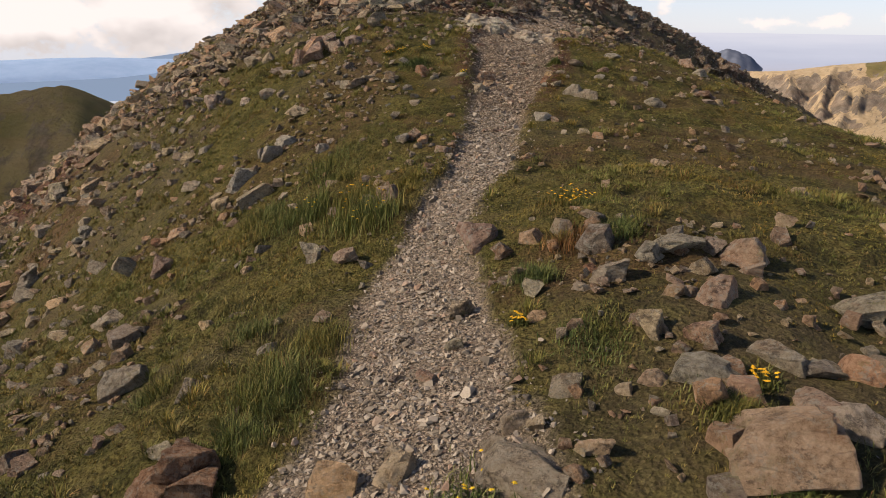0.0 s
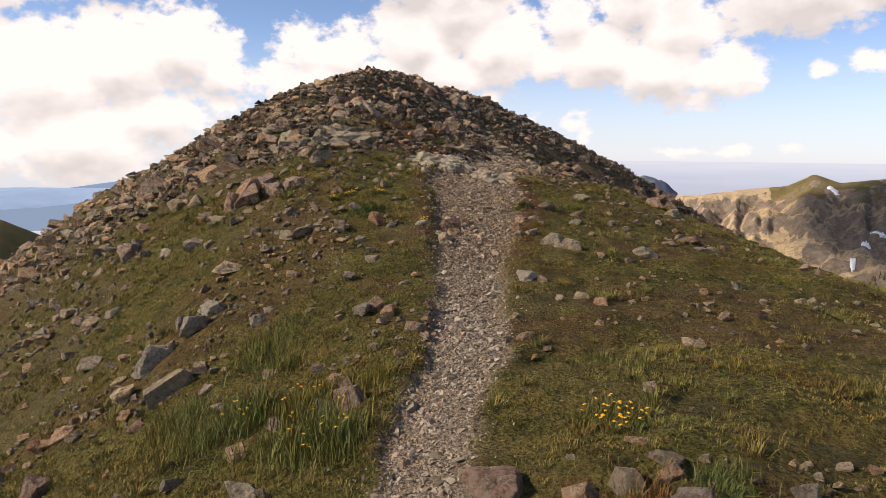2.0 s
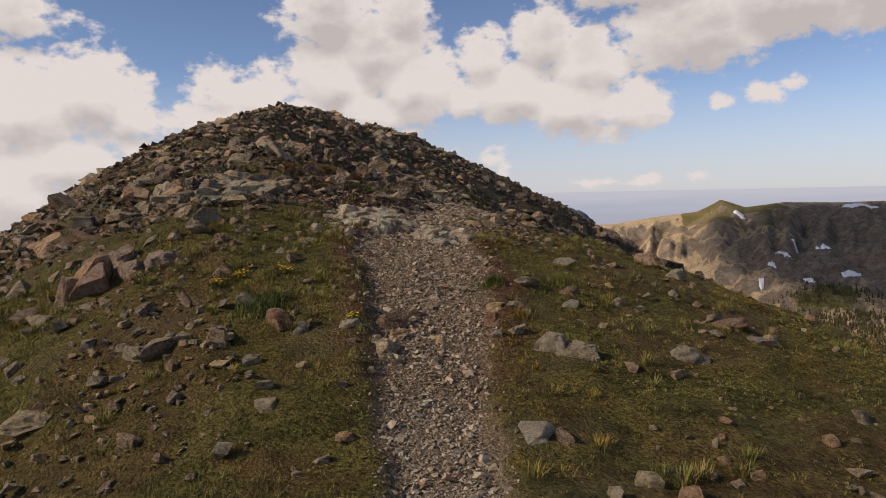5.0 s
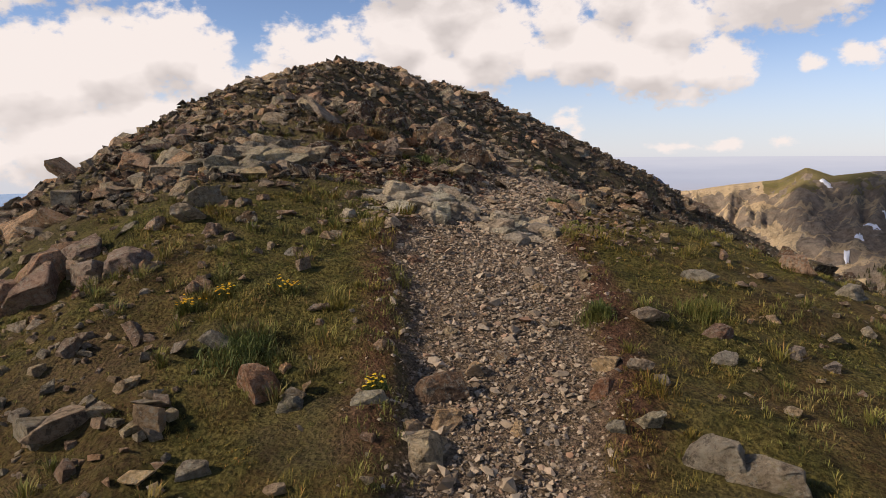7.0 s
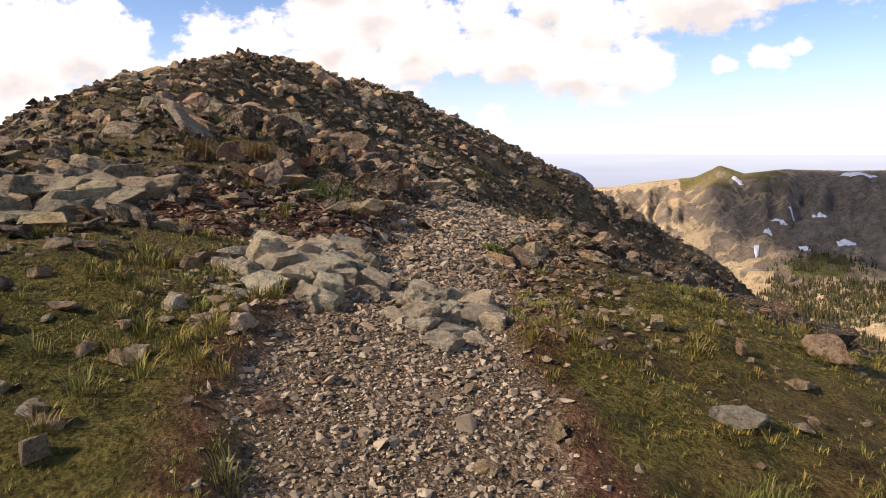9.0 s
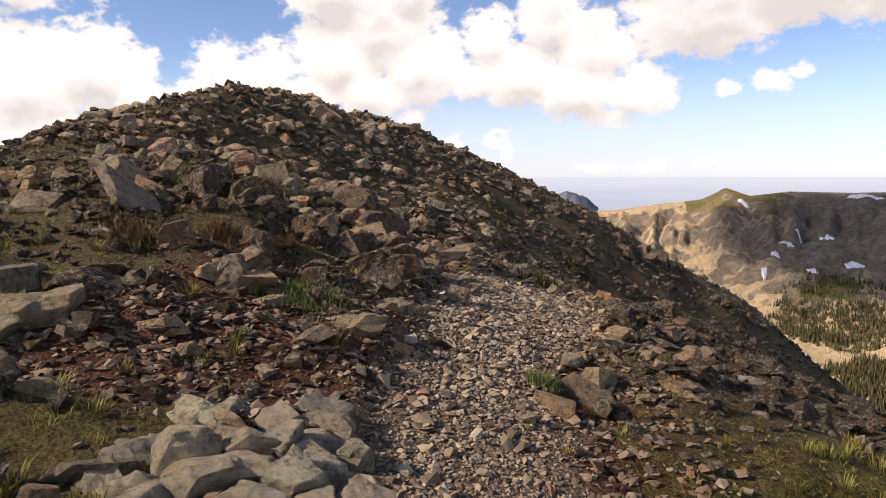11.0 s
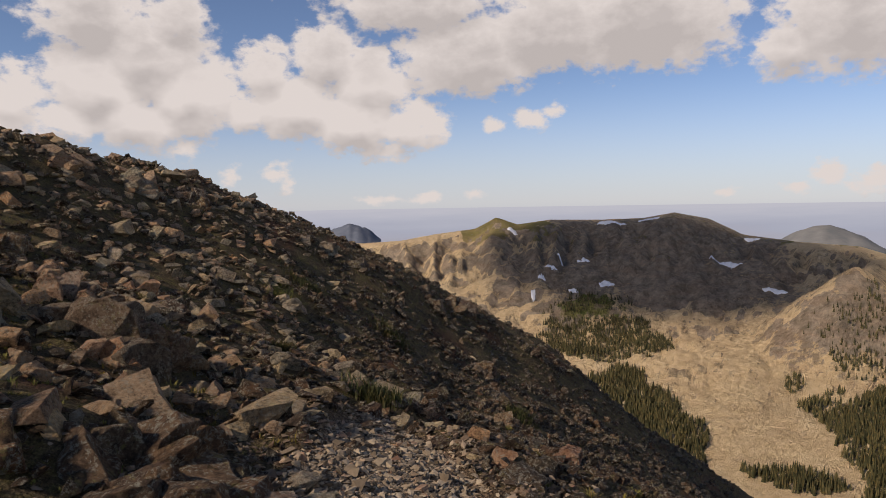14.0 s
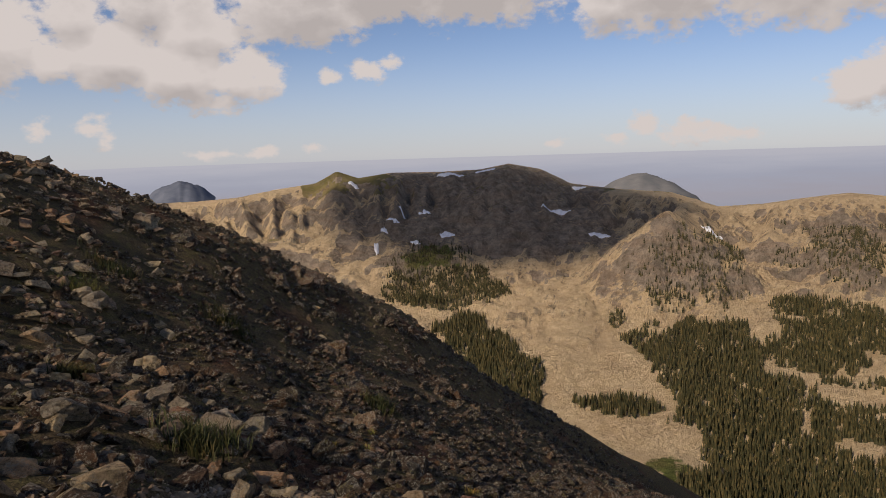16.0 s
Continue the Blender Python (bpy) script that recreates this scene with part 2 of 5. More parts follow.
# skyline of the cirque by bearing from the crest
SKY_AZ = np.array([14, 20, 22, 25, 28, 31, 32.7, 34.4, 37, 41, 44.2, 46.5, 49, 51.4, 55, 59, 62.4, 65.5, 68, 71, 75, 85, 110.0])
SKY_EL = np.array([-3.2, -3.1, -3.1, -2.95, -2.45, -2.1, -1.2, -1.8, -1.45, -1.5, -1.4, -1.0, -1.5, -2.7, -3.2, -3.5, -4.6, -4.4, -4.0, -3.6, -4, -5, -7.0])


def bearing(x, y):
    return np.degrees(np.arctan2(x - 2.0, y - 14.3)), np.hypot(x - 2.0, y - 14.3) + 1e-6


def crest_line(az):
    d = 1900 + 110 * np.sin(az * 0.16) + 40 * np.sin(az * 0.63 + 1)
    return d, np.tan(np.radians(np.interp(az, SKY_AZ, SKY_EL))) * d + 3.4


def cirque(x, y):
    """The valley floor and the mountains round it."""
    az, r = bearing(x, y)
    d, crest = crest_line(az)
    floor = np.interp(r, [0, 300, 520, 700, 830, 1000, 1200, 1400, 1600], [-100, -205, -280, -296, -283, -262, -232, -192, -150])
    floor = floor - 25 * smooth(62, 75, az) * smooth(900, 500, r)
    wall = smooth(1250, d, r) ** 1.25
    rough = fbm(x / 120, y / 120, 5, 5)
    fine = fbm(x / 28, y / 28, 4, 8)
    ribs = np.abs(fbm(az * 0.6, r / 260, 5, 9))
    z = floor * (1 - wall) + crest * wall
    z = z + (rough * 11 + fine * 9) * smooth(620, 1300, r) * (1 - smooth(0.86, 0.98, wall)) - 26 * ribs * smooth(0.08, 0.5, wall) * (1 - smooth(0.8, 0.97, wall))

    def spur(z, b0, r0, z0, b1, r1, z1, steep, wobble=1.0):
        ax, ay = 2 + np.sin(np.radians(b0)) * r0, 14.3 + np.cos(np.radians(b0)) * r0
        bx, by = 2 + np.sin(np.radians(b1)) * r1, 14.3 + np.cos(np.radians(b1)) * r1
        dx, dy = bx - ax, by - ay
        q = np.clip(((x - ax) * dx + (y - ay) * dy) / (dx * dx + dy * dy), 0, 1)
        away = np.hypot(x - ax - q * dx, y - ay - q * dy)
        return np.maximum(z, z0 + (z1 - z0) * q - away * steep + (rough * 13 + fine * 11) * wobble * smooth(0, 60, away + 25 * q))

    z = spur(z, 47.2, 1470, -215, 46.5, 1880, -42, 0.62)
    z = spur(z, 43.5, 1600, -165, 44.4, 1900, -52, 0.55)
    z = spur(z, 58.6, 1295, -106, 58.9, 1305, -107, 0.78, 0.7)
    z = spur(z, 59.2, 1300, -116, 60.5, 1900, -130, 0.7)
    z = spur(z, 34.5, 1640, -130, 34.0, 1880, -62, 0.6)
    z = spur(z, 31.0, 1500, -150, 30.0, 1900, -75, 0.5)
    z = spur(z, 66.0, 1400, -160, 66.5, 1850, -139, 0.6)
    z = spur(z, 71.5, 1300, -165, 71.0, 1850, -120, 0.62)
    z = np.where(r > 0.9 * d, np.minimum(z, crest + 4 - 0.05 * np.abs(d - r)), z)
    return np.where(r > d, crest - (r - d) * 0.5 - 3, z)


def far_hill(x, y):
    """The hill and the deep valley on the other side of the ridge."""
    az, r = bearing(x, y)
    az = np.degrees(np.arctan2(x + 0.1, y - 1.1))
    el = np.interp(az, [-75, -60, -45, -36.2, -31.4, -28.1, -26.7, -25.2, -22, -15, 0], [-9, -7.5, -6.6, -5.75, -4.85, -4.4, -5.0, -5.8, -7.2, -12, -16])
    d = 640 + 40 * np.sin(az * 0.3)
    top = np.tan(np.radians(el)) * d + 1.8
    base = np.interp(r, [0, 150, 300, 420], [-40, -95, -165, -190])
    w = smooth(360, d, r)
    z = base * (1 - w) + top * w + (fbm(x / 70, y / 70, 4, 3) * 7 - 9 * np.abs(fbm(az * 0.2, r / 140, 4, 4))) * smooth(0.05, 0.4, w) * (1 - smooth(0.85, 1, w))
    return np.where(r > d, top - (r - d) * 0.4, z)


def land(x, y):
    """The height of the whole land."""
    near = ridge(x, y)
    t = on_trail(x, y)
    close = 1 - smooth(25, 60, np.hypot(x - 1, y - 12))
    rocky = rockiness(x, y)
    near = near + close * ((0.035 + 0.09 * rocky) * fbm(x * 0.9, y * 0.9, 3, 11) * (1 - t) + 0.022 * vnoise(x * 2.1, y * 2.1, 13) * (1 - 0.5 * t) - 0.05 * t)
    # hummocks of the sward and the low bank beside the worn trail
    sward = close * (1 - t) * (1 - 0.6 * rocky)
    near = near + sward * (0.03 * fbm(x * 2.7, y * 2.7, 3, 17) + 0.03 * np.maximum(fbm(x * 6.5, y * 6.5, 2, 18), 0))
    near = near + 0.03 * close * smooth(0.3, 0.02, np.abs(trail_x(y) - trail_half(y) - x - 0.12)) * smooth(7, 9, y) * smooth(13, 11.5, y)
    near = near - 0.16 * smooth(15, 19, y) + 0.12 * rocky * smooth(14, 18, y) * fbm(x * 0.33, y * 0.33, 3, 15) * smooth(0, 4, np.abs(x - trail_x(y)))
    az, r = bearing(x, y)
    side = smooth(-6, 8, az) * (1 - smooth(140, 175, az))
    far = far_hill(x, y) * (1 - side) + cirque(x, y) * side
    k = smooth(55, 300, r)
    return np.maximum(near, -400) * (1 - k) + far * k


def height(x, y):
    return float(land(np.array([float(x)]), np.array([float(y)]))[0])


# ---------------------------------------------------------------- materials
class Mat:
    """A small builder of node materials in world space."""

    def __init__(self, name, rough=0.9, spec=0.15):
        self.m = bpy.data.materials.new(name)
        self.m.use_nodes = True
        self.nt = self.m.node_tree
        self.b = self.nt.nodes["Principled BSDF"]
        self.b.inputs["Roughness"].default_value = rough
        self.b.inputs["Specular IOR Level"].default_value = spec
        self.geo = self.nt.nodes.new("ShaderNodeNewGeometry")
        self.pos = self.geo.outputs["Position"]

    def noise(self, scale, detail=6.0, rough=0.6, stretch=None):
        t = self.nt.nodes.new("ShaderNodeTexNoise")
        t.inputs["Scale"].default_value, t.inputs["Detail"].default_value, t.inputs["Roughness"].default_value = scale, detail, rough
        v = self.pos
        if stretch:
            m = self.nt.nodes.new("ShaderNodeVectorMath")
            m.operation = "MULTIPLY"
            m.inputs[1].default_value = stretch
            self.nt.links.new(v, m.inputs[0])
            v = m.outputs[0]
        self.nt.links.new(v, t.inputs["Vector"])
        return t.outputs["Fac"]

    def cells(self, scale, out="Distance", rand=1.0):
        t = self.nt.nodes.new("ShaderNodeTexVoronoi")
        t.inputs["Scale"].default_value, t.inputs["Randomness"].default_value = scale, rand
        self.nt.links.new(self.pos, t.inputs["Vector"])
        return t.outputs[out]

    def ramp(self, fac, stops):
        r = self.nt.nodes.new("ShaderNodeValToRGB")
        e = r.color_ramp.elements
        while len(e) < len(stops):
            e.new(0.5)
        for s, (p, c) in zip(e, stops):
            s.position, s.color = p, (*c, 1) if len(c) == 3 else c
        self.nt.links.new(fac, r.inputs[0])
        return r.outputs[0]

    def step(self, fac, lo, hi, to=1.0):
        r = self.nt.nodes.new("ShaderNodeMapRange")
        r.interpolation_type = "SMOOTHSTEP"
        r.inputs["From Min"].default_value, r.inputs["From Max"].default_value, r.inputs["To Max"].default_value = lo, hi, to
        self.nt.links.new(fac, r.inputs["Value"])
        return r.outputs[0]

    def mix(self, fac, a, b, mode="MIX"):
        m = self.nt.nodes.new("ShaderNodeMix")
        m.data_type, m.blend_type = "RGBA", mode
        for s, v in (("Factor", fac), ("A", a), ("B", b)):
            if isinstance(v, tuple):
                m.inputs[s].default_value = (*v, 1)
            elif isinstance(v, (int, float)):
                m.inputs[s].default_value = v
            else:
                self.nt.links.new(v, m.inputs[s])
        return m.outputs["Result"]

    def op(self, o, a, b=None):
        return math_node(self.nt, o, a, b)

    def mask(self, name, channel):
        a = self.nt.nodes.new("ShaderNodeAttribute")
        a.attribute_name = name
        s = self.nt.nodes.new("ShaderNodeSeparateColor")
        self.nt.links.new(a.outputs["Color"], s.inputs[0])
        return s.outputs[channel]

    def bump(self, h, strength, distance):
        b = self.nt.nodes.new("ShaderNodeBump")
        b.inputs["Strength"].default_value, b.inputs["Distance"].default_value = strength, distance
        self.nt.links.new(h, b.inputs["Height"])
        self.nt.links.new(b.outputs[0], self.b.inputs["Normal"])

    def colour(self, c):
        if isinstance(c, tuple):
            self.b.inputs["Base Color"].default_value = (*c, 1)
        else:
            self.nt.links.new(c, self.b.inputs["Base Color"])
        return self.m


def near_ground_material():
    m = Mat("turf_and_soil", 0.95, 0.1)
    turf = m.ramp(m.noise(3.4, 9, 0.7), [(0.32, (0.042, 0.038, 0.013)), (0.46, (0.105, 0.098, 0.027)), (0.56, (0.175, 0.145, 0.045)), (0.66, (0.115, 0.108, 0.028)), (0.78, (0.16, 0.105, 0.04))])
    turf = m.mix(m.step(m.noise(30, 6, 0.7), 0.42, 0.62), turf, m.mix(1.0, turf, (0.42, 0.4, 0.36), "MULTIPLY"))
    turf = m.mix(m.op("MULTIPLY", m.step(m.noise(1.3, 6, 0.65), 0.53, 0.68), 0.5), turf, (0.12, 0.065, 0.03))
    soil = m.ramp(m.noise(7, 8, 0.72), [(0.3, (0.055, 0.025, 0.017)), (0.5, (0.13, 0.06, 0.041)), (0.62, (0.2, 0.105, 0.072)), (0.78, (0.28, 0.17, 0.12))])
    dust = m.ramp(m.noise(14, 9, 0.74), [(0.3, (0.18, 0.145, 0.105)), (0.5, (0.3, 0.245, 0.182)), (0.62, (0.39, 0.325, 0.245)), (0.8, (0.46, 0.395, 0.305))])
    stone = m.ramp(m.noise(5, 10, 0.74), [(0.3, (0.06, 0.048, 0.03)), (0.48, (0.13, 0.102, 0.063)), (0.6, (0.15, 0.13, 0.056)), (0.75, (0.25, 0.195, 0.13))])
    # grit too fine to lie as stones of its own
    grit = m.op("ADD", m.op("MULTIPLY", m.cells(60, "Color"), 0.9), m.op("MULTIPLY", m.cells(140, "Color"), 0.9))
    soil, dust, stone = (m.mix(q, k_, m.mix(1.0, k_, m.ramp(m.op("MULTIPLY", grit, 0.5), [(0.2, (0.35, 0.34, 0.33)), (0.5, (0.95, 0.92, 0.88)), (0.75, (1.75, 1.7, 1.6))]), "MULTIPLY")) for q, k_ in ((0.8, soil), (1.0, dust), (0.8, stone)))
    c = m.mix(m.mask("zone", "Green"), stone, turf)
    c = m.mix(m.mask("zone", "Blue"), c, soil)
    c = m.mix(m.mask("zone", "Red"), c, dust)
    m.bump(m.op("ADD", m.noise(26, 8, 0.75), m.op("MULTIPLY", m.cells(45), 0.6)), 1.0, 0.05)
    return m.colour(c)


def far_land_material():
    m = Mat("far_slopes", 0.95, 0.05)
    n1, n2 = m.noise(0.012, 9, 0.62), m.noise(0.09, 7, 0.65)
    tan = m.ramp(n2, [(0.3, (0.52, 0.385, 0.225)), (0.5, (0.63, 0.485, 0.295)), (0.7, (0.7, 0.56, 0.36))])
    grass = m.ramp(n1, [(0.35, (0.16, 0.145, 0.055)), (0.6, (0.29, 0.24, 0.105)), (0.75, (0.38, 0.3, 0.16))])
    rock = m.ramp(m.noise(0.06, 10, 0.75, (1, 1, 0.4)), [(0.32, (0.13, 0.11, 0.088)), (0.5, (0.29, 0.24, 0.185)), (0.68, (0.46, 0.37, 0.275))])
    c = m.mix(m.step(m.op("ADD", m.mask("zone", "Green"), m.op("MULTIPLY", m.op("SUBTRACT", n1, 0.5), 1.2)), 0.4, 0.7), tan, grass)
    c = m.mix(m.step(m.op("ADD", m.mask("zone", "Blue"), m.op("MULTIPLY", m.op("SUBTRACT", n2, 0.5), 1.3)), 0.42, 0.62), c, rock)
    c = m.mix(m.step(m.op("ADD", m.mask("zone", "Red"), m.op("MULTIPLY", m.op("SUBTRACT", n2, 0.5), 0.8)), 0.42, 0.62), c, m.ramp(n2, [(0.35, (0.07, 0.085, 0.026)), (0.65, (0.17, 0.19, 0.055))]))
    up = m.nt.nodes.new("ShaderNodeSeparateXYZ")
    m.nt.links.new(m.geo.outputs["True Normal"], up.inputs[0])
    crag = m.op("MULTIPLY", m.step(up.outputs[2], 0.93, 0.8), m.step(m.noise(0.045, 8, 0.72, (1, 1, 0.5)), 0.47, 0.6))
    c = m.mix(m.op("MULTIPLY", crag, 0.75), c, m.ramp(n2, [(0.35, (0.1, 0.084, 0.066)), (0.65, (0.27, 0.22, 0.165))]))
    bands = m.step(m.noise(0.018, 5, 0.5, (1, 1, 6)), 0.45, 0.6)
    c = m.mix(m.op("MULTIPLY", bands, 0.16), c, (0.36, 0.22, 0.13))
    m.bump(m.noise(0.05, 12, 0.74), 1.0, 17.0)
    return m.colour(c)


def rock_material(name, dark, mid, light, lichen=0.3, island=False):
    m = Mat(name, 0.88, 0.2)
    body = m.ramp(m.op("ADD", m.op("MULTIPLY", m.noise(11.0, 12, 0.78), 0.6), m.op("MULTIPLY", m.noise(40, 8, 0.78), 0.4)), [(0.41, dark), (0.49, mid), (0.57, light)])
    info = m.nt.nodes.new("ShaderNodeObjectInfo")
    rnd = m.geo.outputs["Random Per Island"] if island else info.outputs["Random"]
    hsv = m.nt.nodes.new("ShaderNodeHueSaturation")
    m.nt.links.new(body, hsv.inputs["Color"])
    m.nt.links.new(m.op("ADD", m.op("MULTIPLY", rnd, 0.6), 0.72), hsv.inputs["Value"])
    m.nt.links.new(m.op("ADD", m.op("MULTIPLY", rnd, 0.5), 0.8), hsv.inputs["Saturation"])
    c = hsv.outputs[0]
    hue = m.op("FRACT", m.op("MULTIPLY", rnd, 7.3))
    cast = m.ramp(hue, [(0.0, (0.9, 0.92, 0.82)), (0.35, (0.97, 0.9, 0.78)), (0.6, (1.0, 0.8, 0.68)), (0.85, (1.0, 0.66, 0.46)), (1.0, (0.72, 0.62, 0.54))])
    c = m.mix(0.75 if island else 0.4, c, cast, "MULTIPLY")
    # iron stain in seams, pale and ochre lichen crusts, black crusts
    streak = m.step(m.noise(2.6, 7, 0.68, (1, 1, 3)), 0.56, 0.7)
    c = m.mix(m.op("MULTIPLY", streak, 0.5), c, (0.25, 0.12, 0.055))
    spots = m.op("MULTIPLY", m.step(m.noise(38, 7, 0.75), 0.5, 0.57), m.step(m.noise(10, 6, 0.65), 0.42, 0.54))
    c = m.mix(m.op("MULTIPLY", spots, min(lichen * 1.4, 0.9)), c, (0.42, 0.4, 0.32))
    crust = m.op("MULTIPLY", m.step(m.noise(17, 7, 0.75), 0.53, 0.6), m.step(m.noise(2.4, 4), 0.5, 0.58))
    c = m.mix(m.op("MULTIPLY", crust, lichen), c, (0.29, 0.26, 0.1))
    black = m.op("MULTIPLY", m.step(m.noise(26, 8, 0.78), 0.5, 0.58), m.step(m.noise(3.4, 6, 0.65), 0.42, 0.56))
    c = m.mix(m.op("MULTIPLY", black, 0.55), c, (0.028, 0.025, 0.022))
    crack = m.noise(8, 12, 0.8, (1, 1.8, 3.2))
    m.bump(m.op("ADD", crack, m.op("MULTIPLY", m.noise(50, 7, 0.75), 0.5)), 1.0, 0.08)
    return m.colour(c)


def chip_material(name, stops):
    """Loose stones, every one of its own tone."""
    m = Mat(name, 0.9, 0.15)
    c = m.ramp(m.geo.outputs["Random Per Island"], stops)
    c = m.mix(m.step(m.noise(16, 6, 0.7), 0.35, 0.75), c, (0.75, 0.72, 0.68), "MULTIPLY")
    m.bump(m.noise(50, 6, 0.7), 0.5, 0.01)
    return m.colour(c)


def leaf_material(name, stops, wither=0.0):
    m = Mat(name, 0.7, 0.2)
    c = m.ramp(m.geo.outputs["Random Per Island"], stops)
    c = m.mix(m.step(m.noise(1.1, 4), 0.4, 0.65), c, m.mix(1.0, c, (1.25, 0.92, 0.7), "MULTIPLY"))
    if wither:
        # patches of the sward dried to straw and turned russet, and darker green hollows
        c = m.mix(m.op("MULTIPLY", m.step(m.noise(2.3, 6, 0.65), 0.5, 0.62), wither * 0.6), c, (0.27, 0.205, 0.075))
        c = m.mix(m.op("MULTIPLY", m.step(m.noise(3.3, 7, 0.7, (1, 1.01, 0.2)), 0.53, 0.63), wither), c, (0.15, 0.075, 0.036))
        c = m.mix(m.op("MULTIPLY", m.step(m.noise(0.9, 7, 0.7), 0.48, 0.6), 0.6), c, m.mix(1.0, c, (0.5, 0.5, 0.45), "MULTIPLY"))
        c = m.mix(m.op("MULTIPLY", m.step(m.noise(6.5, 5, 0.6), 0.5, 0.62), 0.75), c, m.mix(1.0, c, (0.45, 0.52, 0.42), "MULTIPLY"))
    return m.colour(c)


M_NEAR, M_FAR = near_ground_material(), far_land_material()
ROCKS = {
    "tan": rock_material("tan_rock", (0.27, 0.205, 0.13), (0.5, 0.395, 0.265), (0.63, 0.52, 0.37), 0.25),
    "pink": rock_material("pink_rock", (0.19, 0.128, 0.093), (0.42, 0.298, 0.215), (0.55, 0.425, 0.32), 0.45),
    "grey": rock_material("grey_rock", (0.17, 0.148, 0.108), (0.36, 0.315, 0.232), (0.51, 0.455, 0.345), 0.45),
    "pale": rock_material("pale_rock", (0.25, 0.215, 0.165), (0.45, 0.395, 0.31), (0.58, 0.52, 0.42), 0.25),
    "ledge": rock_material("grey_green_bedrock", (0.29, 0.262, 0.2), (0.49, 0.45, 0.35), (0.62, 0.575, 0.46), 0.2),
    "rust": rock_material("rust_rock", (0.13, 0.072, 0.045), (0.29, 0.175, 0.115), (0.4, 0.275, 0.195), 0.3),
    "brown": rock_material("brown_rock", (0.1, 0.073, 0.05), (0.22, 0.16, 0.112), (0.34, 0.265, 0.19), 0.4),
    "dark": rock_material("dark_lichened_rock", (0.06, 0.044, 0.034), (0.15, 0.106, 0.075), (0.26, 0.188, 0.13), 0.7),
}
# dome scree, with the flank's shade painted in as a darker colour
M_SHADED_SCREE = rock_material("shaded_scree_rock", (0.031, 0.025, 0.019), (0.085, 0.066, 0.049), (0.17, 0.134, 0.1), 0.5, True)
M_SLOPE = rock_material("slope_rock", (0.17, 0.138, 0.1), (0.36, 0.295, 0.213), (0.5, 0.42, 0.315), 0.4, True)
# the same scree in a lighter colour for the lit face
M_LIT_SCREE = rock_material("lit_front_scree_rock", (0.18, 0.145, 0.104), (0.41, 0.33, 0.235), (0.57, 0.475, 0.35), 0.4, True)
M_RUBBLE = chip_material("rubble_chips", [(0.0, (0.1, 0.07, 0.048)), (0.35, (0.19, 0.138, 0.095)), (0.7, (0.27, 0.205, 0.142)), (0.9, (0.34, 0.265, 0.19)), (1.0, (0.25, 0.14, 0.09))])
M_GRAVEL = chip_material("gravel_chips", [(0.0, (0.15, 0.125, 0.092)), (0.3, (0.27, 0.23, 0.172)), (0.6, (0.38, 0.325, 0.245)), (0.85, (0.43, 0.372, 0.285)), (1.0, (0.3, 0.2, 0.135))])
M_PATH = chip_material("brownish_chips", [(0.0, (0.13, 0.1, 0.07)), (0.3, (0.25, 0.198, 0.14)), (0.6, (0.36, 0.292, 0.208)), (0.85, (0.45, 0.372, 0.272)), (1.0, (0.3, 0.18, 0.115))])
M_GRASS = leaf_material("alpine_grass", [(0.0, (0.1, 0.115, 0.028)), (0.4, (0.175, 0.185, 0.042)), (0.8, (0.22, 0.2, 0.053)), (0.95, (0.27, 0.21, 0.075)), (1.0, (0.22, 0.115, 0.05))], 0.65)
M_LUSH = leaf_material("green_blades", [(0.0, (0.065, 0.09, 0.02)), (0.6, (0.13, 0.155, 0.04)), (1.0, (0.22, 0.21, 0.07))])
M_HERB = leaf_material("herb_leaves", [(0.0, (0.05, 0.075, 0.02)), (0.6, (0.105, 0.135, 0.036)), (1.0, (0.17, 0.175, 0.055))])
M_DARKHERB = leaf_material("dark_shrub_leaves", [(0.0, (0.025, 0.035, 0.012)), (0.6, (0.055, 0.065, 0.022)), (1.0, (0.1, 0.09, 0.035))])
M_RUSTY = leaf_material("rusty_herb", [(0.0, (0.06, 0.05, 0.02)), (0.5, (0.16, 0.085, 0.03)), (1.0, (0.2, 0.14, 0.05))])
M_PETAL = leaf_material("yellow_petal", [(0.0, (0.5, 0.32, 0.015)), (1.0, (0.68, 0.47, 0.03))])
M_SPRUCE = leaf_material("spruce_needles", [(0.0, (0.022, 0.027, 0.012)), (0.5, (0.045, 0.047, 0.02)), (1.0, (0.095, 0.085, 0.037))])


# ---------------------------------------------------------------- ground
def face_mesh(name, co, faces, smooth_shade=False):
    """A mesh from an array of places and an array of equal-sided faces."""
    me = bpy.data.meshes.new(name)
    k = faces.shape[1]
    me.vertices.add(len(co))
    me.vertices.foreach_set("co", np.ascontiguousarray(co, dtype=np.float32).ravel())
    me.loops.add(faces.size)
    me.loops.foreach_set("vertex_index", faces.astype(np.int32).ravel())
    me.polygons.add(len(faces))
    me.polygons.foreach_set("loop_start", np.arange(0, faces.size, k, dtype=np.int32))
    me.update(calc_edges=True)
    me.polygons.foreach_set("use_smooth", np.full(len(faces), smooth_shade))
    return me


def grid_faces(rows_, cols, wrap=False):
    a = np.arange(rows_ - 1)[:, None] * cols
    c = np.arange(cols if wrap else cols - 1)[None, :]
    d = (c + 1) % cols
    return np.stack([a + c, a + cols + c, a + cols + d, a + d], -1).reshape(-1, 4)


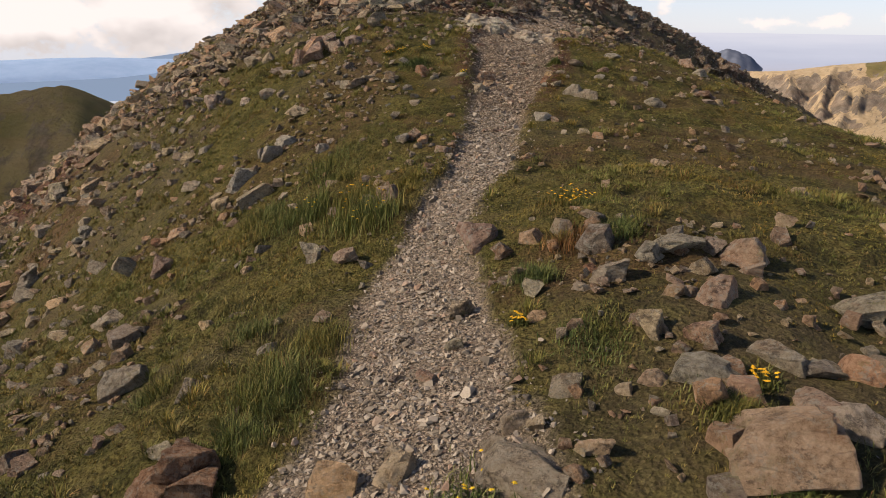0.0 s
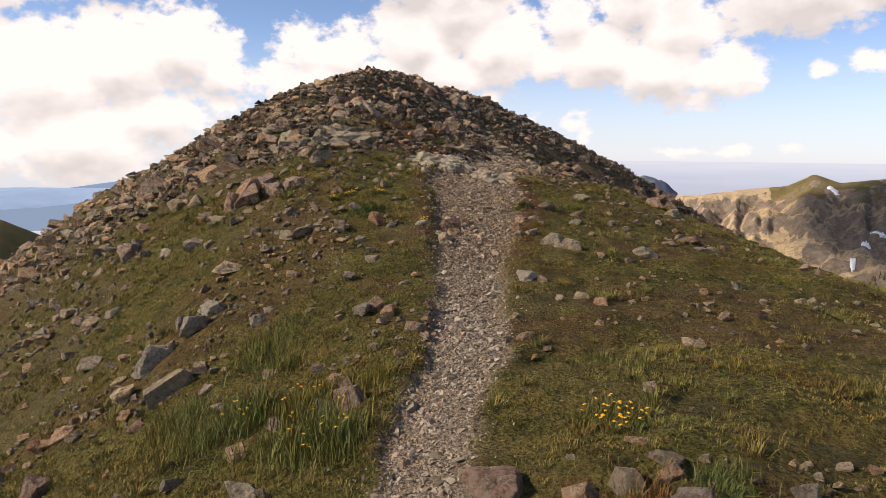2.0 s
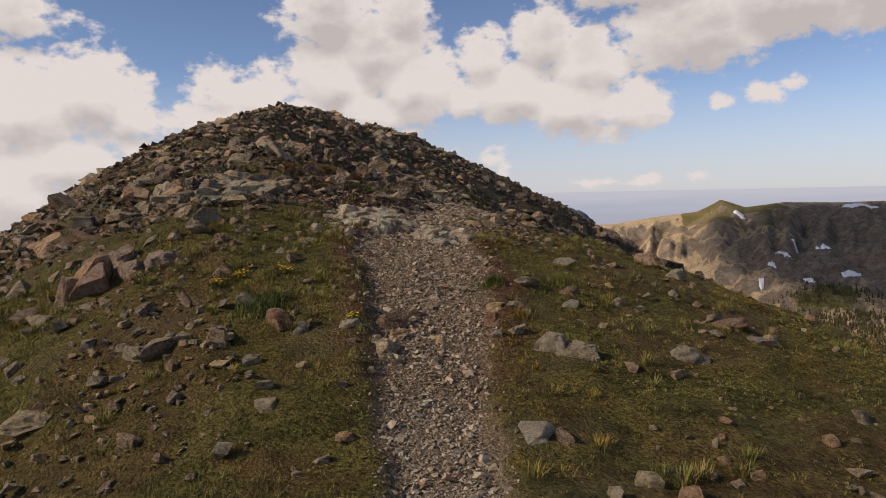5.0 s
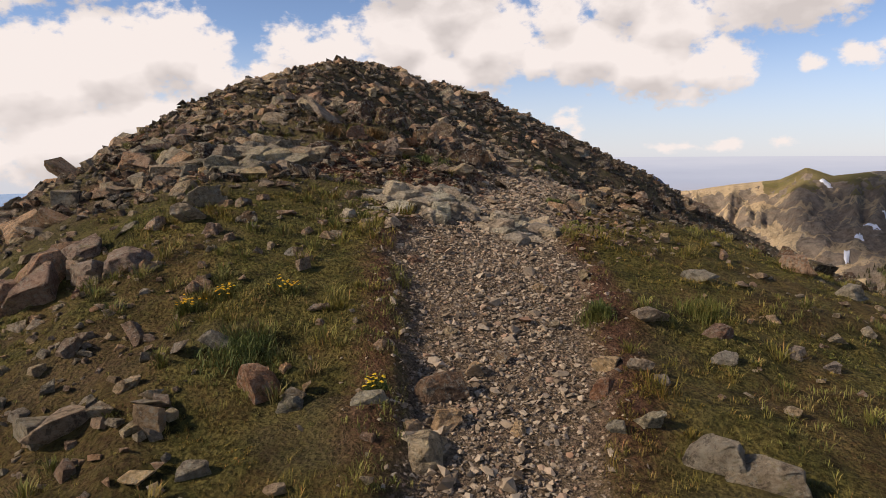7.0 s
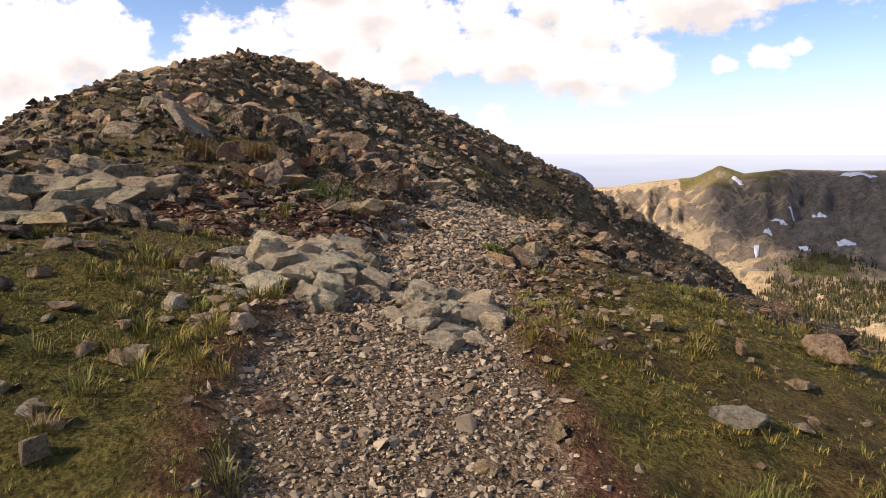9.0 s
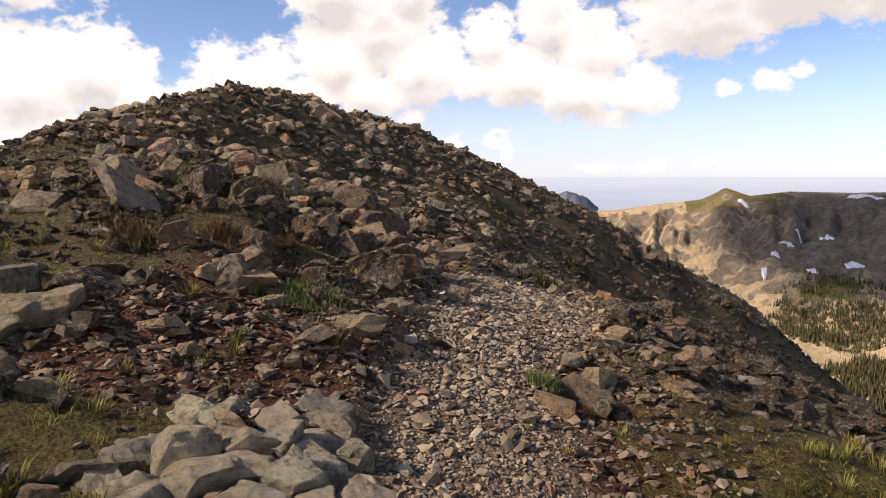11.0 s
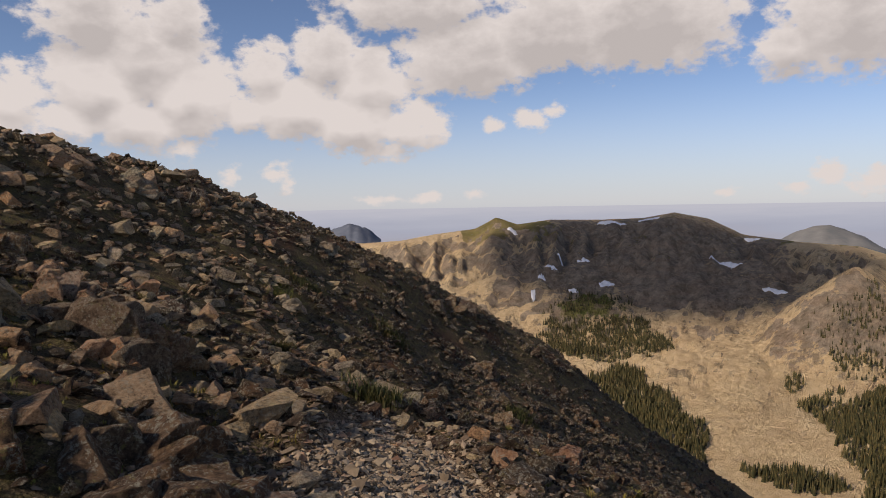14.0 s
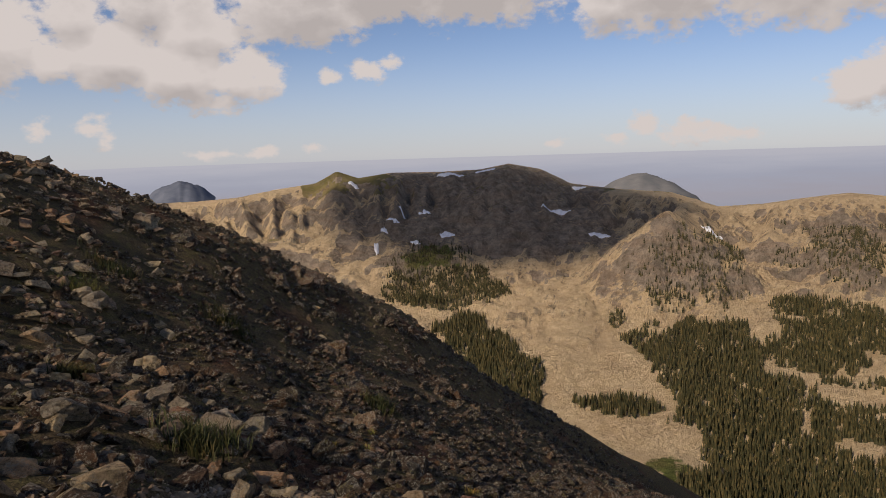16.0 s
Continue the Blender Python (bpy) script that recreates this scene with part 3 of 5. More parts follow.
def build_ground():
    ang = np.concatenate([np.arange(-75, -8, 0.45), np.arange(-8, 24, 0.3), np.arange(24, 76, 0.2), np.arange(76, 285, 2.0)])
    rad = np.concatenate([np.arange(0.02, 3.4, 0.2), np.arange(3.4, 15, 0.065), np.arange(15, 24, 0.12), np.geomspace(24, 600, 105)[:-1], np.arange(600, 2060, 14), np.geomspace(2070, 4900, 8)])
    a, r = np.meshgrid(np.radians(ang), rad)
    x, y = 0.4 + r * np.sin(a), -1.2 + r * np.cos(a)
    z = land(x, y)
    me = face_mesh("ground", np.stack([x, y, z], -1).reshape(-1, 3), grid_faces(len(rad), len(ang), True), True)
    # zones: trail, turf and bare soil near by; meadow, grass and crag far off
    t, rocky = on_trail(x, y), rockiness(x, y)
    turf = (1 - rocky) * (0.6 + 0.4 * smooth(-0.75, -0.3, fbm(x * 1.3, y * 1.3, 4, 21)))
    soil = smooth(0.4, 0.75, fbm(x * 0.8, y * 0.8, 4, 23)) * (0.3 + 0.5 * rocky) + 0.8 * smooth(0.42, 0.05, np.abs(np.abs(x - trail_x(y)) - trail_half(y) - 0.05) * 1.6 + 0.15 * vnoise(x * 2.5, y * 2.5, 25)) * smooth(8.0, 9.5, y) * (1 - smooth(15, 17, y))
    soil = np.maximum(np.maximum(soil, 0.6 * t * smooth(6.5, 9, y)), 0.95 * apron(x, y))
    az, d = bearing(x, y)
    el = np.degrees(np.arctan2(z - 3.4, d))
    wob = fbm(az * 0.45, el * 0.8, 5, 55)
    az_, el_ = az, el
    az, el = az + 1.6 * wob, el + 0.9 * fbm(az * 0.5, el, 5, 57)
    far_r = (az < -4) * (0.2 + 0.3 * fbm(x / 90, y / 90, 4, 58)) + 1.0 * smooth(1.15, 0.3, np.hypot((az - 40.3) / 3.4, (el + 8.7) / 1.5)) + smooth(1.0, 0.2, np.hypot((az - 59) / 5, (el + 25) / 2)) * 0.8
    gx = np.gradient(z, axis=0) / np.maximum(np.gradient(r, axis=0), 1e-3)
    far_g = smooth(0.1, 0.7, fbm(az / 4, el / 2, 4, 51) + 0.35 * smooth(-4.5, -2, el)) * smooth(-8, -4, el) + 0.9 * (az < 0)
    far_b = 0.6 * smooth(-10, -7, el) * smooth(34.5, 38, az) * smooth(57, 53, az) + smooth(0.28, 0.62, np.abs(gx)) * smooth(900, 1400, d) + 0.5 * smooth(1.1, 0.3, np.hypot((az - 60.5) / 4.5, (el + 8) / 3.2)) + 0.7 * smooth(1, 0.4, np.hypot((az - 47) / 4, (el + 6.5) / 3)) + 0.5 * smooth(1, 0.4, np.hypot((az - 34) / 4, (el + 5.5) / 2.2)) + 0.6 * smooth(1, 0.4, np.hypot((az - 71) / 5, (el + 7) / 3))
    near = 1 - smooth(80, 160, d)
    zone = np.stack([np.where(near > 0.5, t * (1 - 0.5 * smooth(6.5, 9, y)), far_r), np.where(near > 0.5, turf, far_g), np.where(near > 0.5, np.clip(soil, 0, 1), far_b), np.ones_like(t)], -1)
    at = me.color_attributes.new("zone", "FLOAT_COLOR", "POINT")
    at.data.foreach_set("color", np.clip(zone, 0, 1).astype(np.float32).ravel())
    me.materials.append(M_NEAR)
    me.materials.append(M_FAR)
    ring = np.repeat((rad[:-1] > 120).astype(np.int32), len(ang))
    me.polygons.foreach_set("material_index", ring)
    return tagged(new("ground", me), "grassy and stony mountain ridge above a wide tan valley", "ground", kind="structure")


ground = build_ground()


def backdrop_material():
    """The far plain, glowing by itself: haze over tens of kilometres is painted into its colour."""
    m = Mat("painted_haze_plain", 1.0, 0.0)
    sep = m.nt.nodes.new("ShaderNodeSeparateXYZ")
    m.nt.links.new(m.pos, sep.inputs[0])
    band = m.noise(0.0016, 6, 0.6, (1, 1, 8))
    # haze painted by height, paling towards the horizon
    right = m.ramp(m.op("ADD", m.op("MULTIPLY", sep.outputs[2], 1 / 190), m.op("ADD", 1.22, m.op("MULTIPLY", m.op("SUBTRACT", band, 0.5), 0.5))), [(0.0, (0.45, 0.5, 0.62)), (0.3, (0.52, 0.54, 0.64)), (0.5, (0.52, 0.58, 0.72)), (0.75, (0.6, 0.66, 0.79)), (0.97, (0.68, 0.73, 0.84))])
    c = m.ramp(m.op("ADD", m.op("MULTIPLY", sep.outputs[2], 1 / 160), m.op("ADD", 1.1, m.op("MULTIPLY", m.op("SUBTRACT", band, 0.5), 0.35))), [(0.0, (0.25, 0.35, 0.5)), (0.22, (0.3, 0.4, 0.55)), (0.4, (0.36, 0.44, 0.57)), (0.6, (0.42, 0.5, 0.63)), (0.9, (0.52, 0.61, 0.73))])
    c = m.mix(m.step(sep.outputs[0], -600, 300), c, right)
    # emission keeps the painted haze bright without any lamp on it
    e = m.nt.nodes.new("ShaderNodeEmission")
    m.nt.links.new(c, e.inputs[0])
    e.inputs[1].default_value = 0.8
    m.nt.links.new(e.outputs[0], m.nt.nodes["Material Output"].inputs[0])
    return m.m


def build_backdrop():
    ang = np.arange(0, 360, 1.0)
    rad = np.linspace(2350, 4900, 14)
    a, r = np.meshgrid(np.radians(ang), rad)
    deg = (np.degrees(a) + 180) % 360 - 180
    top = np.interp(deg, [-180, -60, -40, -25, -15, 5, 20, 180], [-1.5, -3.6, -3.5, -2.9, -1.5, -0.5, -0.35, -0.4])
    low = -230 + 0 * r
    q = (r - 2350) / 2550
    z = low * (1 - q) + np.tan(np.radians(top)) * 4900 * q
    me = face_mesh("backdrop", np.stack([2 + r * np.sin(a), 14 + r * np.cos(a), z], -1).reshape(-1, 3), grid_faces(len(rad), len(ang), True), True)
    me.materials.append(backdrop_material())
    return tagged(new("backdrop", me), "plain reaching to the horizon, blue haze painted into its glowing colour", "plain", kind="structure")


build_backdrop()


def distant_hill(label, az, dist, width, el, colour):
    """A far hill behind the cirque: a rounded heightfield with gullies, aerial haze put into its colour."""
    n, k = 70, 22
    s, q = np.meshgrid(np.linspace(-1.2, 1.2, n), np.linspace(-1, 1, k))
    b = np.radians(az + s * width)
    d = dist + q * 420
    base = -260
    top = np.tan(np.radians(el)) * dist + 3.4 - base
    shape = np.clip(1 - np.abs(s) ** 1.7 / 1.25, 0, 1) * (1 - q * q) ** 0.8
    z = base + top * shape * (1 + 0.13 * fbm(s * 5, q * 3, 5, int(az)) * (1 - shape * 0.75))
    m = Mat("hazed_hill_" + colour[0], 1.0, 0.0)
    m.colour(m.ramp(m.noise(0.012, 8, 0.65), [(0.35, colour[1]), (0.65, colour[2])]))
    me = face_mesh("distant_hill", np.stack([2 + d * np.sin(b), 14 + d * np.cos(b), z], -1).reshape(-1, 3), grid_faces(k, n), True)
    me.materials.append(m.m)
    return tagged(new("backdrop_hill", me), label, "hill", kind="structure")


# the bluish part of each colour pair is painted haze, stronger farther off
distant_hill("rounded grey-green hill behind the cirque, with haze painted into its colour", 56.8, 2750, 5.2, -2.1, ("grey", (0.15, 0.16, 0.165), (0.22, 0.22, 0.215)))
distant_hill("mountain seen past the shoulder of the dome, painted blue-grey with haze", 20.9, 3300, 3.6, -1.5, ("blue", (0.1, 0.12, 0.16), (0.16, 0.18, 0.22)))
distant_hill("hill far beyond the valley, painted blue-grey with haze", 74.5, 3600, 5.0, -2.8, ("slate", (0.09, 0.11, 0.16), (0.13, 0.15, 0.2)))
distant_hill("mountain range low on the horizon, painted blue with haze", -27, 3800, 22, -2.6, ("range", (0.29, 0.42, 0.6), (0.34, 0.47, 0.65)))


# ---------------------------------------------------------------- clouds overhead that shade the ridge and the cirque
def cloud(label, target, dist, rx, ry, seed, lets_through=0.0):
    """A heaped or thin cloud on the sun's side of what it shades."""
    n, k = 48, 24
    u, v = np.meshgrid(np.linspace(0, 2 * np.pi, n, endpoint=False), np.linspace(0.02, np.pi - 0.02, k))
    dx, dy, dz = np.cos(u) * np.sin(v), np.sin(u) * np.sin(v), np.cos(v)
    lump = 1 + 0.16 * fbm(dx * 2.2 + seed, dy * 2.2 + dz, 4, seed)
    p = Vector(target) + SUN_WAY * dist
    co = np.stack([p.x + dx * rx * lump, p.y + dy * ry * lump, p.z + np.where(dz < 0, dz * 0.12, dz * 0.4) * min(rx, ry) * lump], -1).reshape(-1, 3)
    m = Mat("cloud_vapour", 1.0, 0.0)
    m.colour(m.ramp(m.noise(0.01, 6), [(0.3, (0.75, 0.75, 0.76)), (0.7, (0.85, 0.85, 0.85))]))
    if lets_through:
        m.b.inputs["Alpha"].default_value = 1 - lets_through ** 0.5
    me = face_mesh("cloud", co, grid_faces(k, n, True), True)
    me.materials.append(m.m)
    return tagged(new("backdrop_cloud", me), label, "cloud", kind="structure")


cloud("heaped cumulus cloud shading the cirque", (1150, 1100, -140), 1600, 400, 380, 5, 0.1)
cloud("cloud shading the hill across the deep valley", (-420, 560, -60), 900, 300, 260, 11, 0.3)
cloud("thin veil of cloud over the ridge", (0, 8, 0), 420, 95, 110, 8, 0.78)


# ---------------------------------------------------------------- rocks
def rock_shape(seed, level):
    """An angular broken stone about one metre across: (places, triangles). level: 0 plain, 1 rough, 2 with ledges and worn edges."""
    rng = random.Random(seed)
    bm = bmesh.new()
    half = Vector((0.48, rng.uniform(0.4, 0.48), rng.uniform(0.36, 0.48)))
    for k in range(8):
        p = Vector((half.x if k & 1 else -half.x, half.y if k & 2 else -half.y, half.z if k & 4 else -half.z))
        p += Vector((rng.uniform(-1, 1), rng.uniform(-1, 1), rng.uniform(-1, 1))) * 0.08
        if k & 4:
            p.x, p.y = p.x * rng.uniform(0.6, 1.0), p.y * rng.uniform(0.6, 1.0)
        bm.verts.new(p)
    bmesh.ops.convex_hull(bm, input=bm.verts[:])
    # splits across corners and edges
    for _ in range((2, 4, 6)[level]):
        way = Vector((rng.gauss(0, 1), rng.gauss(0, 1), rng.gauss(0.25, 0.8))).normalized()
        bmesh.ops.bisect_plane(bm, geom=bm.verts[:] + bm.edges[:] + bm.faces[:], plane_co=way * rng.uniform(0.2, 0.38), plane_no=way, clear_outer=True)
        places = [v.co.copy() for v in bm.verts]
        bm.clear()
        for q in places:
            bm.verts.new(q)
        bmesh.ops.convex_hull(bm, input=bm.verts[:])
    bmesh.ops.delete(bm, geom=[v for v in bm.verts if not v.link_faces], context="VERTS")
    bmesh.ops.remove_doubles(bm, verts=bm.verts[:], dist=0.04)
    bmesh.ops.dissolve_limit(bm, angle_limit=radians(9), verts=bm.verts[:], edges=bm.edges[:])
    if level:
        if level == 2:
            bmesh.ops.bevel(bm, geom=bm.edges[:], offset=0.012, segments=1, affect="EDGES", profile=0.6)
        for longest in ((0.55,), (0.32, 0.21))[level - 1]:
            bmesh.ops.triangulate(bm, faces=bm.faces[:])
            bmesh.ops.subdivide_edges(bm, edges=[e for e in bm.edges if e.calc_length() > longest], cuts=1, use_grid_fill=False)
        bm.normal_update()
        tip = Vector((rng.uniform(-0.5, 0.5), rng.uniform(-0.5, 0.5), 1)).normalized()
        for v in bm.verts:
            q = v.co * 3.1 + Vector((seed, 0, 0))
            v.co += v.normal * (noise.noise(q) * 0.045 + noise.noise(q * 2.9) * 0.036)
            # ledges along the bedding
            bed = math.floor(v.co.dot(tip) * 5.5 + noise.noise(v.co * 2.2 + Vector((0, seed, 0))) * 0.8)
            slip = random.Random(seed * 31 + bed)
            v.co += Vector((v.co.x, v.co.y, 0)) * slip.uniform(-0.09, 0.05) + Vector((slip.uniform(-1, 1), slip.uniform(-1, 1), 0)) * 0.014
    bmesh.ops.triangulate(bm, faces=bm.faces[:])
    bm.verts.index_update()
    co = np.array([v.co[:] for v in bm.verts])
    tri = np.array([[v.index for v in f.verts] for f in bm.faces])
    bm.free()
    return co, tri


FINE = [rock_shape(100 + i, 2) for i in range(18)]
ROUGH = [rock_shape(150 + i, 1) for i in range(14)]
PLAIN = [rock_shape(200 + i, 0) for i in range(16)]


def chip_shape(seed):
    """A flat splinter of stone with few faces."""
    rng = random.Random(seed)
    bm = bmesh.new()
    for k in range(6):
        a = k * math.pi / 3 + rng.uniform(-0.4, 0.4)
        bm.verts.new((math.cos(a) * rng.uniform(0.3, 0.55), math.sin(a) * rng.uniform(0.3, 0.55), rng.choice((-0.3, 0.3)) * rng.uniform(0.5, 1.2)))
    bm.verts.new((rng.uniform(-0.2, 0.2), rng.uniform(-0.2, 0.2), 0.4))
    bmesh.ops.convex_hull(bm, input=bm.verts[:])
    bmesh.ops.delete(bm, geom=[v for v in bm.verts if not v.link_faces], context="VERTS")
    bm.verts.index_update()
    co, tri = np.array([v.co[:] for v in bm.verts]), np.array([[v.index for v in f.verts] for f in bm.faces])
    bm.free()
    return co, tri


CHIPS = [chip_shape(300 + i) for i in range(16)]
rock_meshes = {}
WORDS = {
    "tan": "tan angular rock lying among gravel and turf",
    "pink": "pinkish weathered rock with pale lichen",
    "grey": "grey angular rock with pale lichen",
    "pale": "pale broken rock lying in the turf",
    "rust": "rust-stained reddish rock on the slope",
    "brown": "brown flat-topped rock bedded in the trail",
    "dark": "dark lichen-covered outcrop rock on the dome",
}
rock_rng = random.Random(7)


def rock_mesh(tone, i):
    if (tone, i) not in rock_meshes:
        me = face_mesh("rock", FINE[i][0], FINE[i][1])
        me.materials.append(ROCKS[tone])
        rock_meshes[tone, i] = me
    return rock_meshes[tone, i]


def bedded(name, x, y, wide, tall, yaw, tone, sink, tilt=14):
    """One stone bedded in the ground."""
    ob = new(name, rock_mesh(tone, rock_rng.randrange(len(FINE))))
    deep = wide * rock_rng.uniform(0.65, 0.95)
    turn = Euler((radians(rock_rng.uniform(-tilt, tilt)), radians(rock_rng.uniform(-tilt, tilt)), radians(yaw + rock_rng.uniform(-25, 25))))
    ob.matrix_world = Matrix.LocRotScale((x, y, height(x, y) + tall * (0.5 - sink)), turn, (wide, deep, tall))
    return ob


def rock(x, y, wide, tall, yaw, tone, sink=0.3, group="rocks along the trail"):
    """A rock thing; a large one is an outcrop of several split blocks."""
    tall = min(tall * 0.95, wide * 0.72)
    if wide < 0.42:
        return tagged(bedded("rock", x, y, wide * 0.98, tall, yaw, tone, sink), WORDS[tone], "rock", group)
    top = new("rock_outcrop")
    top.location = (x, y, height(x, y))
    n = 4 if wide < 0.7 else 6
    for k in range(n):
        a = yaw + k * 360 / n + rock_rng.uniform(-25, 25)
        out = wide * rock_rng.uniform(0.12, 0.36) if k else 0
        size = wide * (0.62 if k == 0 else rock_rng.uniform(0.32, 0.55))
        b = bedded("block", x + out * math.cos(radians(a)), y + out * 0.7 * math.sin(radians(a)), size, tall * (0.95 if k == 0 else rock_rng.uniform(0.4, 0.8)), yaw, tone, sink + 0.05, 20)
        b.parent = top
        b.matrix_parent_inverse = Matrix.Translation(top.location).inverted()
    return tagged(top, WORDS[tone].replace(" rock", " rock outcrop of split blocks", 1), "rock outcrop", group)


rock(1.15, 2.04, 0.41, 0.20, -28, "tan")
rock(-0.36, 2.28, 0.24, 0.25, 11, "tan")
rock(-0.12, 2.25, 0.20, 0.13, 5, "tan")
rock(0.35, 2.11, 0.39, 0.15, -8, "tan")
rock(0.58, 2.14, 0.17, 0.10, -14, "tan")
rock(-1.07, 2.57, 0.56, 0.33, 24, "rust")
rock(-1.96, 3.90, 0.36, 0.27, 27, "grey")
rock(0.32, 2.41, 0.13, 0.14, -6, "tan")
rock(0.39, 2.35, 0.09, 0.11, -8, "tan")
rock(0.84, 2.28, 0.08, 0.13, -19, "pale")
rock(0.88, 2.50, 0.14, 0.13, -18, "tan")
rock(1.08, 2.49, 0.32, 0.16, -22, "grey")
rock(1.13, 2.32, 0.18, 0.13, -25, "pink")
rock(1.13, 2.76, 0.19, 0.13, -21, "pink")
rock(1.32, 3.08, 0.25, 0.17, -22, "pink")
rock(0.90, 3.42, 0.25, 0.16, -14, "tan")
rock(0.88, 3.86, 0.29, 0.24, -12, "grey")
rock(0.30, 4.38, 0.34, 0.20, -3, "pink")
rock(0.50, 3.47, 0.15, 0.13, -7, "grey")
rock(0.12, 3.53, 0.18, 0.18, -1, "grey")
rock(-0.04, 2.93, 0.13, 0.10, 2, "pink")
rock(-0.18, 2.99, 0.08, 0.09, 5, "pink")
rock(0.09, 3.16, 0.11, 0.10, 0, "grey")
rock(1.30, 3.72, 0.35, 0.13, -18, "grey")
rock(1.62, 3.66, 0.48, 0.21, -23, "pink")
rock(2.15, 4.25, 0.17, 0.12, -26, "tan")
rock(1.39, 2.62, 0.25, 0.12, -27, "grey")
rock(1.55, 2.55, 0.20, 0.10, -30, "grey")
rock(1.45, 2.15, 0.25, 0.20, -33, "pale")
rock(1.37, 2.23, 0.25, 0.14, -30, "pink")
rock(1.70, 2.52, 0.20, 0.23, -33, "pink")
rock(2.02, 3.14, 0.33, 0.18, -32, "grey")
rock(1.63, 3.46, 0.19, 0.11, -24, "pink")
rock(1.08, 7.68, 0.22, 0.11, -8, "pale")
rock(1.57, 8.93, 0.25, 0.18, -10, "tan")
rock(-0.66, 4.69, 0.20, 0.24, 9, "pink")
rock(-2.78, 6.71, 0.27, 0.30, 23, "pink")
rock(-2.25, 7.75, 0.38, 0.3, 16, "pale")
rock(-1.95, 7.95, 0.34, 0.26, 40, "pale")
rock(-1.8, 8.25, 0.3, 0.2, 13, "pale")
rock(-2.1, 8.2, 0.24, 0.18, 70, "pale")
rock(-2.4, 7.4, 0.26, 0.22, 30, "tan")
rock(-1.29, 7.56, 0.17, 0.14, 10, "pale")
rock(-3.17, 8.76, 0.30, 0.15, 20, "tan")
rock(-5.09, 9.74, 0.45, 0.18, 28, "grey")
rock(-1.55, 4.38, 0.12, 0.16, 20, "tan")
rock(-1.51, 5.24, 0.11, 0.14, 17, "tan")
rock(-7.49, 13.93, 0.51, 0.25, 28, "rust")
rock(0.50, 3.24, 0.11, 0.08, -8, "tan")
rock(0.75, 2.49, 0.09, 0.07, -15, "tan")
rock(0.23, 2.28, 0.13, 0.07, -4, "tan")
rock(-0.15, 2.38, 0.11, 0.07, 5, "tan")
rock(1.11, 3.60, 0.16, 0.12, -16, "grey")
rock(2.59, 5.05, 0.18, 0.09, -27, "tan")
rock(1.85, 6.01, 0.20, 0.09, -17, "grey")
rock(3.36, 9.54, 0.36, 0.13, -19, "rust")
rock(2.56, 8.78, 0.29, 0.22, -16, "grey")
rock(-6.02, 9.64, 0.66, 0.57, 32, "grey")
rock(-6.93, 12.32, 0.69, 0.46, 30, "grey")
rock(-8.84, 18.50, 0.98, 0.49, 26, "tan")
rock(-3.57, 11.23, 0.38, 0.3, 18, "pink")
rock(-2.53, 10.34, 0.30, 0.25, 14, "grey")
rock(-1.36, 11.19, 0.38, 0.24, 19, "pink")
rock(-1.18, 12.40, 0.39, 0.19, 13, "grey")
rock(0.17, 16.91, 0.66, 0.51, 1, "dark")
rock(0.44, 14.77, 0.46, 0.26, -1, "pink")
rock(0.44, 9.11, 0.23, 0.15, -4, "tan")
rock(0.39, 9.25, 0.12, 0.10, -2, "tan")
rock(0.54, 9.31, 0.19, 0.10, -5, "tan")
rock(0.54, 9.57, 0.29, 0.15, -5, "brown")
rock(0.20, 9.35, 0.18, 0.09, 1, "grey")
rock(1.32, 9.52, 0.17, 0.12, -18, "rust")
rock(1.40, 9.74, 0.18, 0.12, -19, "tan")
rock(1.25, 9.14, 0.10, 0.10, -19, "grey")
rock(1.41, 9.16, 0.18, 0.10, -22, "grey")
rock(1.82, 10.21, 0.25, 0.13, -22, "grey")
rock(2.09, 9.86, 0.16, 0.14, -28, "pale")
rock(2.19, 10.11, 0.21, 0.09, -27, "rust")
rock(1.53, 9.57, 0.14, 0.14, -22, "grey")
rock(1.72, 8.82, 0.32, 0.17, -31, "grey")
rock(0.66, 10.17, 0.09, 0.07, -6, "tan")
rock(0.90, 9.87, 0.12, 0.11, -10, "brown")
rock(1.30, 10.80, 0.11, 0.09, -13, "tan")
rock(1.27, 10.24, 0.11, 0.08, -14, "grey")
rock(0.86, 9.27, 0.10, 0.09, -12, "tan")
rock(2.52, 11.08, 0.25, 0.14, -26, "grey")
rock(4.04, 12.42, 0.34, 0.24, -32, "pink")
rock(12.37, 31.96, 1.56, 0.85, -25, "dark")
rock(0.72, 9.74, 0.11, 0.08, -8, "tan")
rock(0.53, 11.21, 0.15, 0.09, -3, "rust")
rock(-0.31, 11.17, 0.10, 0.10, 7, "pale")
rock(-1.36, 11.80, 0.18, 0.18, 17, "pink")
rock(-1.14, 11.82, 0.27, 0.22, 14, "grey")
rock(-0.71, 11.79, 0.17, 0.13, 10, "dark")
rock(-1.16, 10.77, 0.07, 0.08, 18, "pale")
rock(0.17, 9.47, 0.05, 0.05, 2, "tan")
rock(-0.07, 11.60, 0.17, 0.11, 4, "grey")
rock(2.13, 9.27, 0.12, 0.13, -33, "grey")
rock(-0.13, 8.86, 0.09, 0.07, 9, "tan")
rock(-1.17, 9.49, 0.37, 0.14, 25, "tan")
rock(-0.89, 9.64, 0.14, 0.17, 19, "grey")
rock(-0.47, 9.02, 0.14, 0.12, 15, "grey")
rock(0.39, 11.82, 0.13, 0.11, -1, "pale")
rock(0.03, 15.37, 0.32, 0.35, 11, "rust")
rock(0.96, 15.10, 0.33, 0.30, 0, "dark")
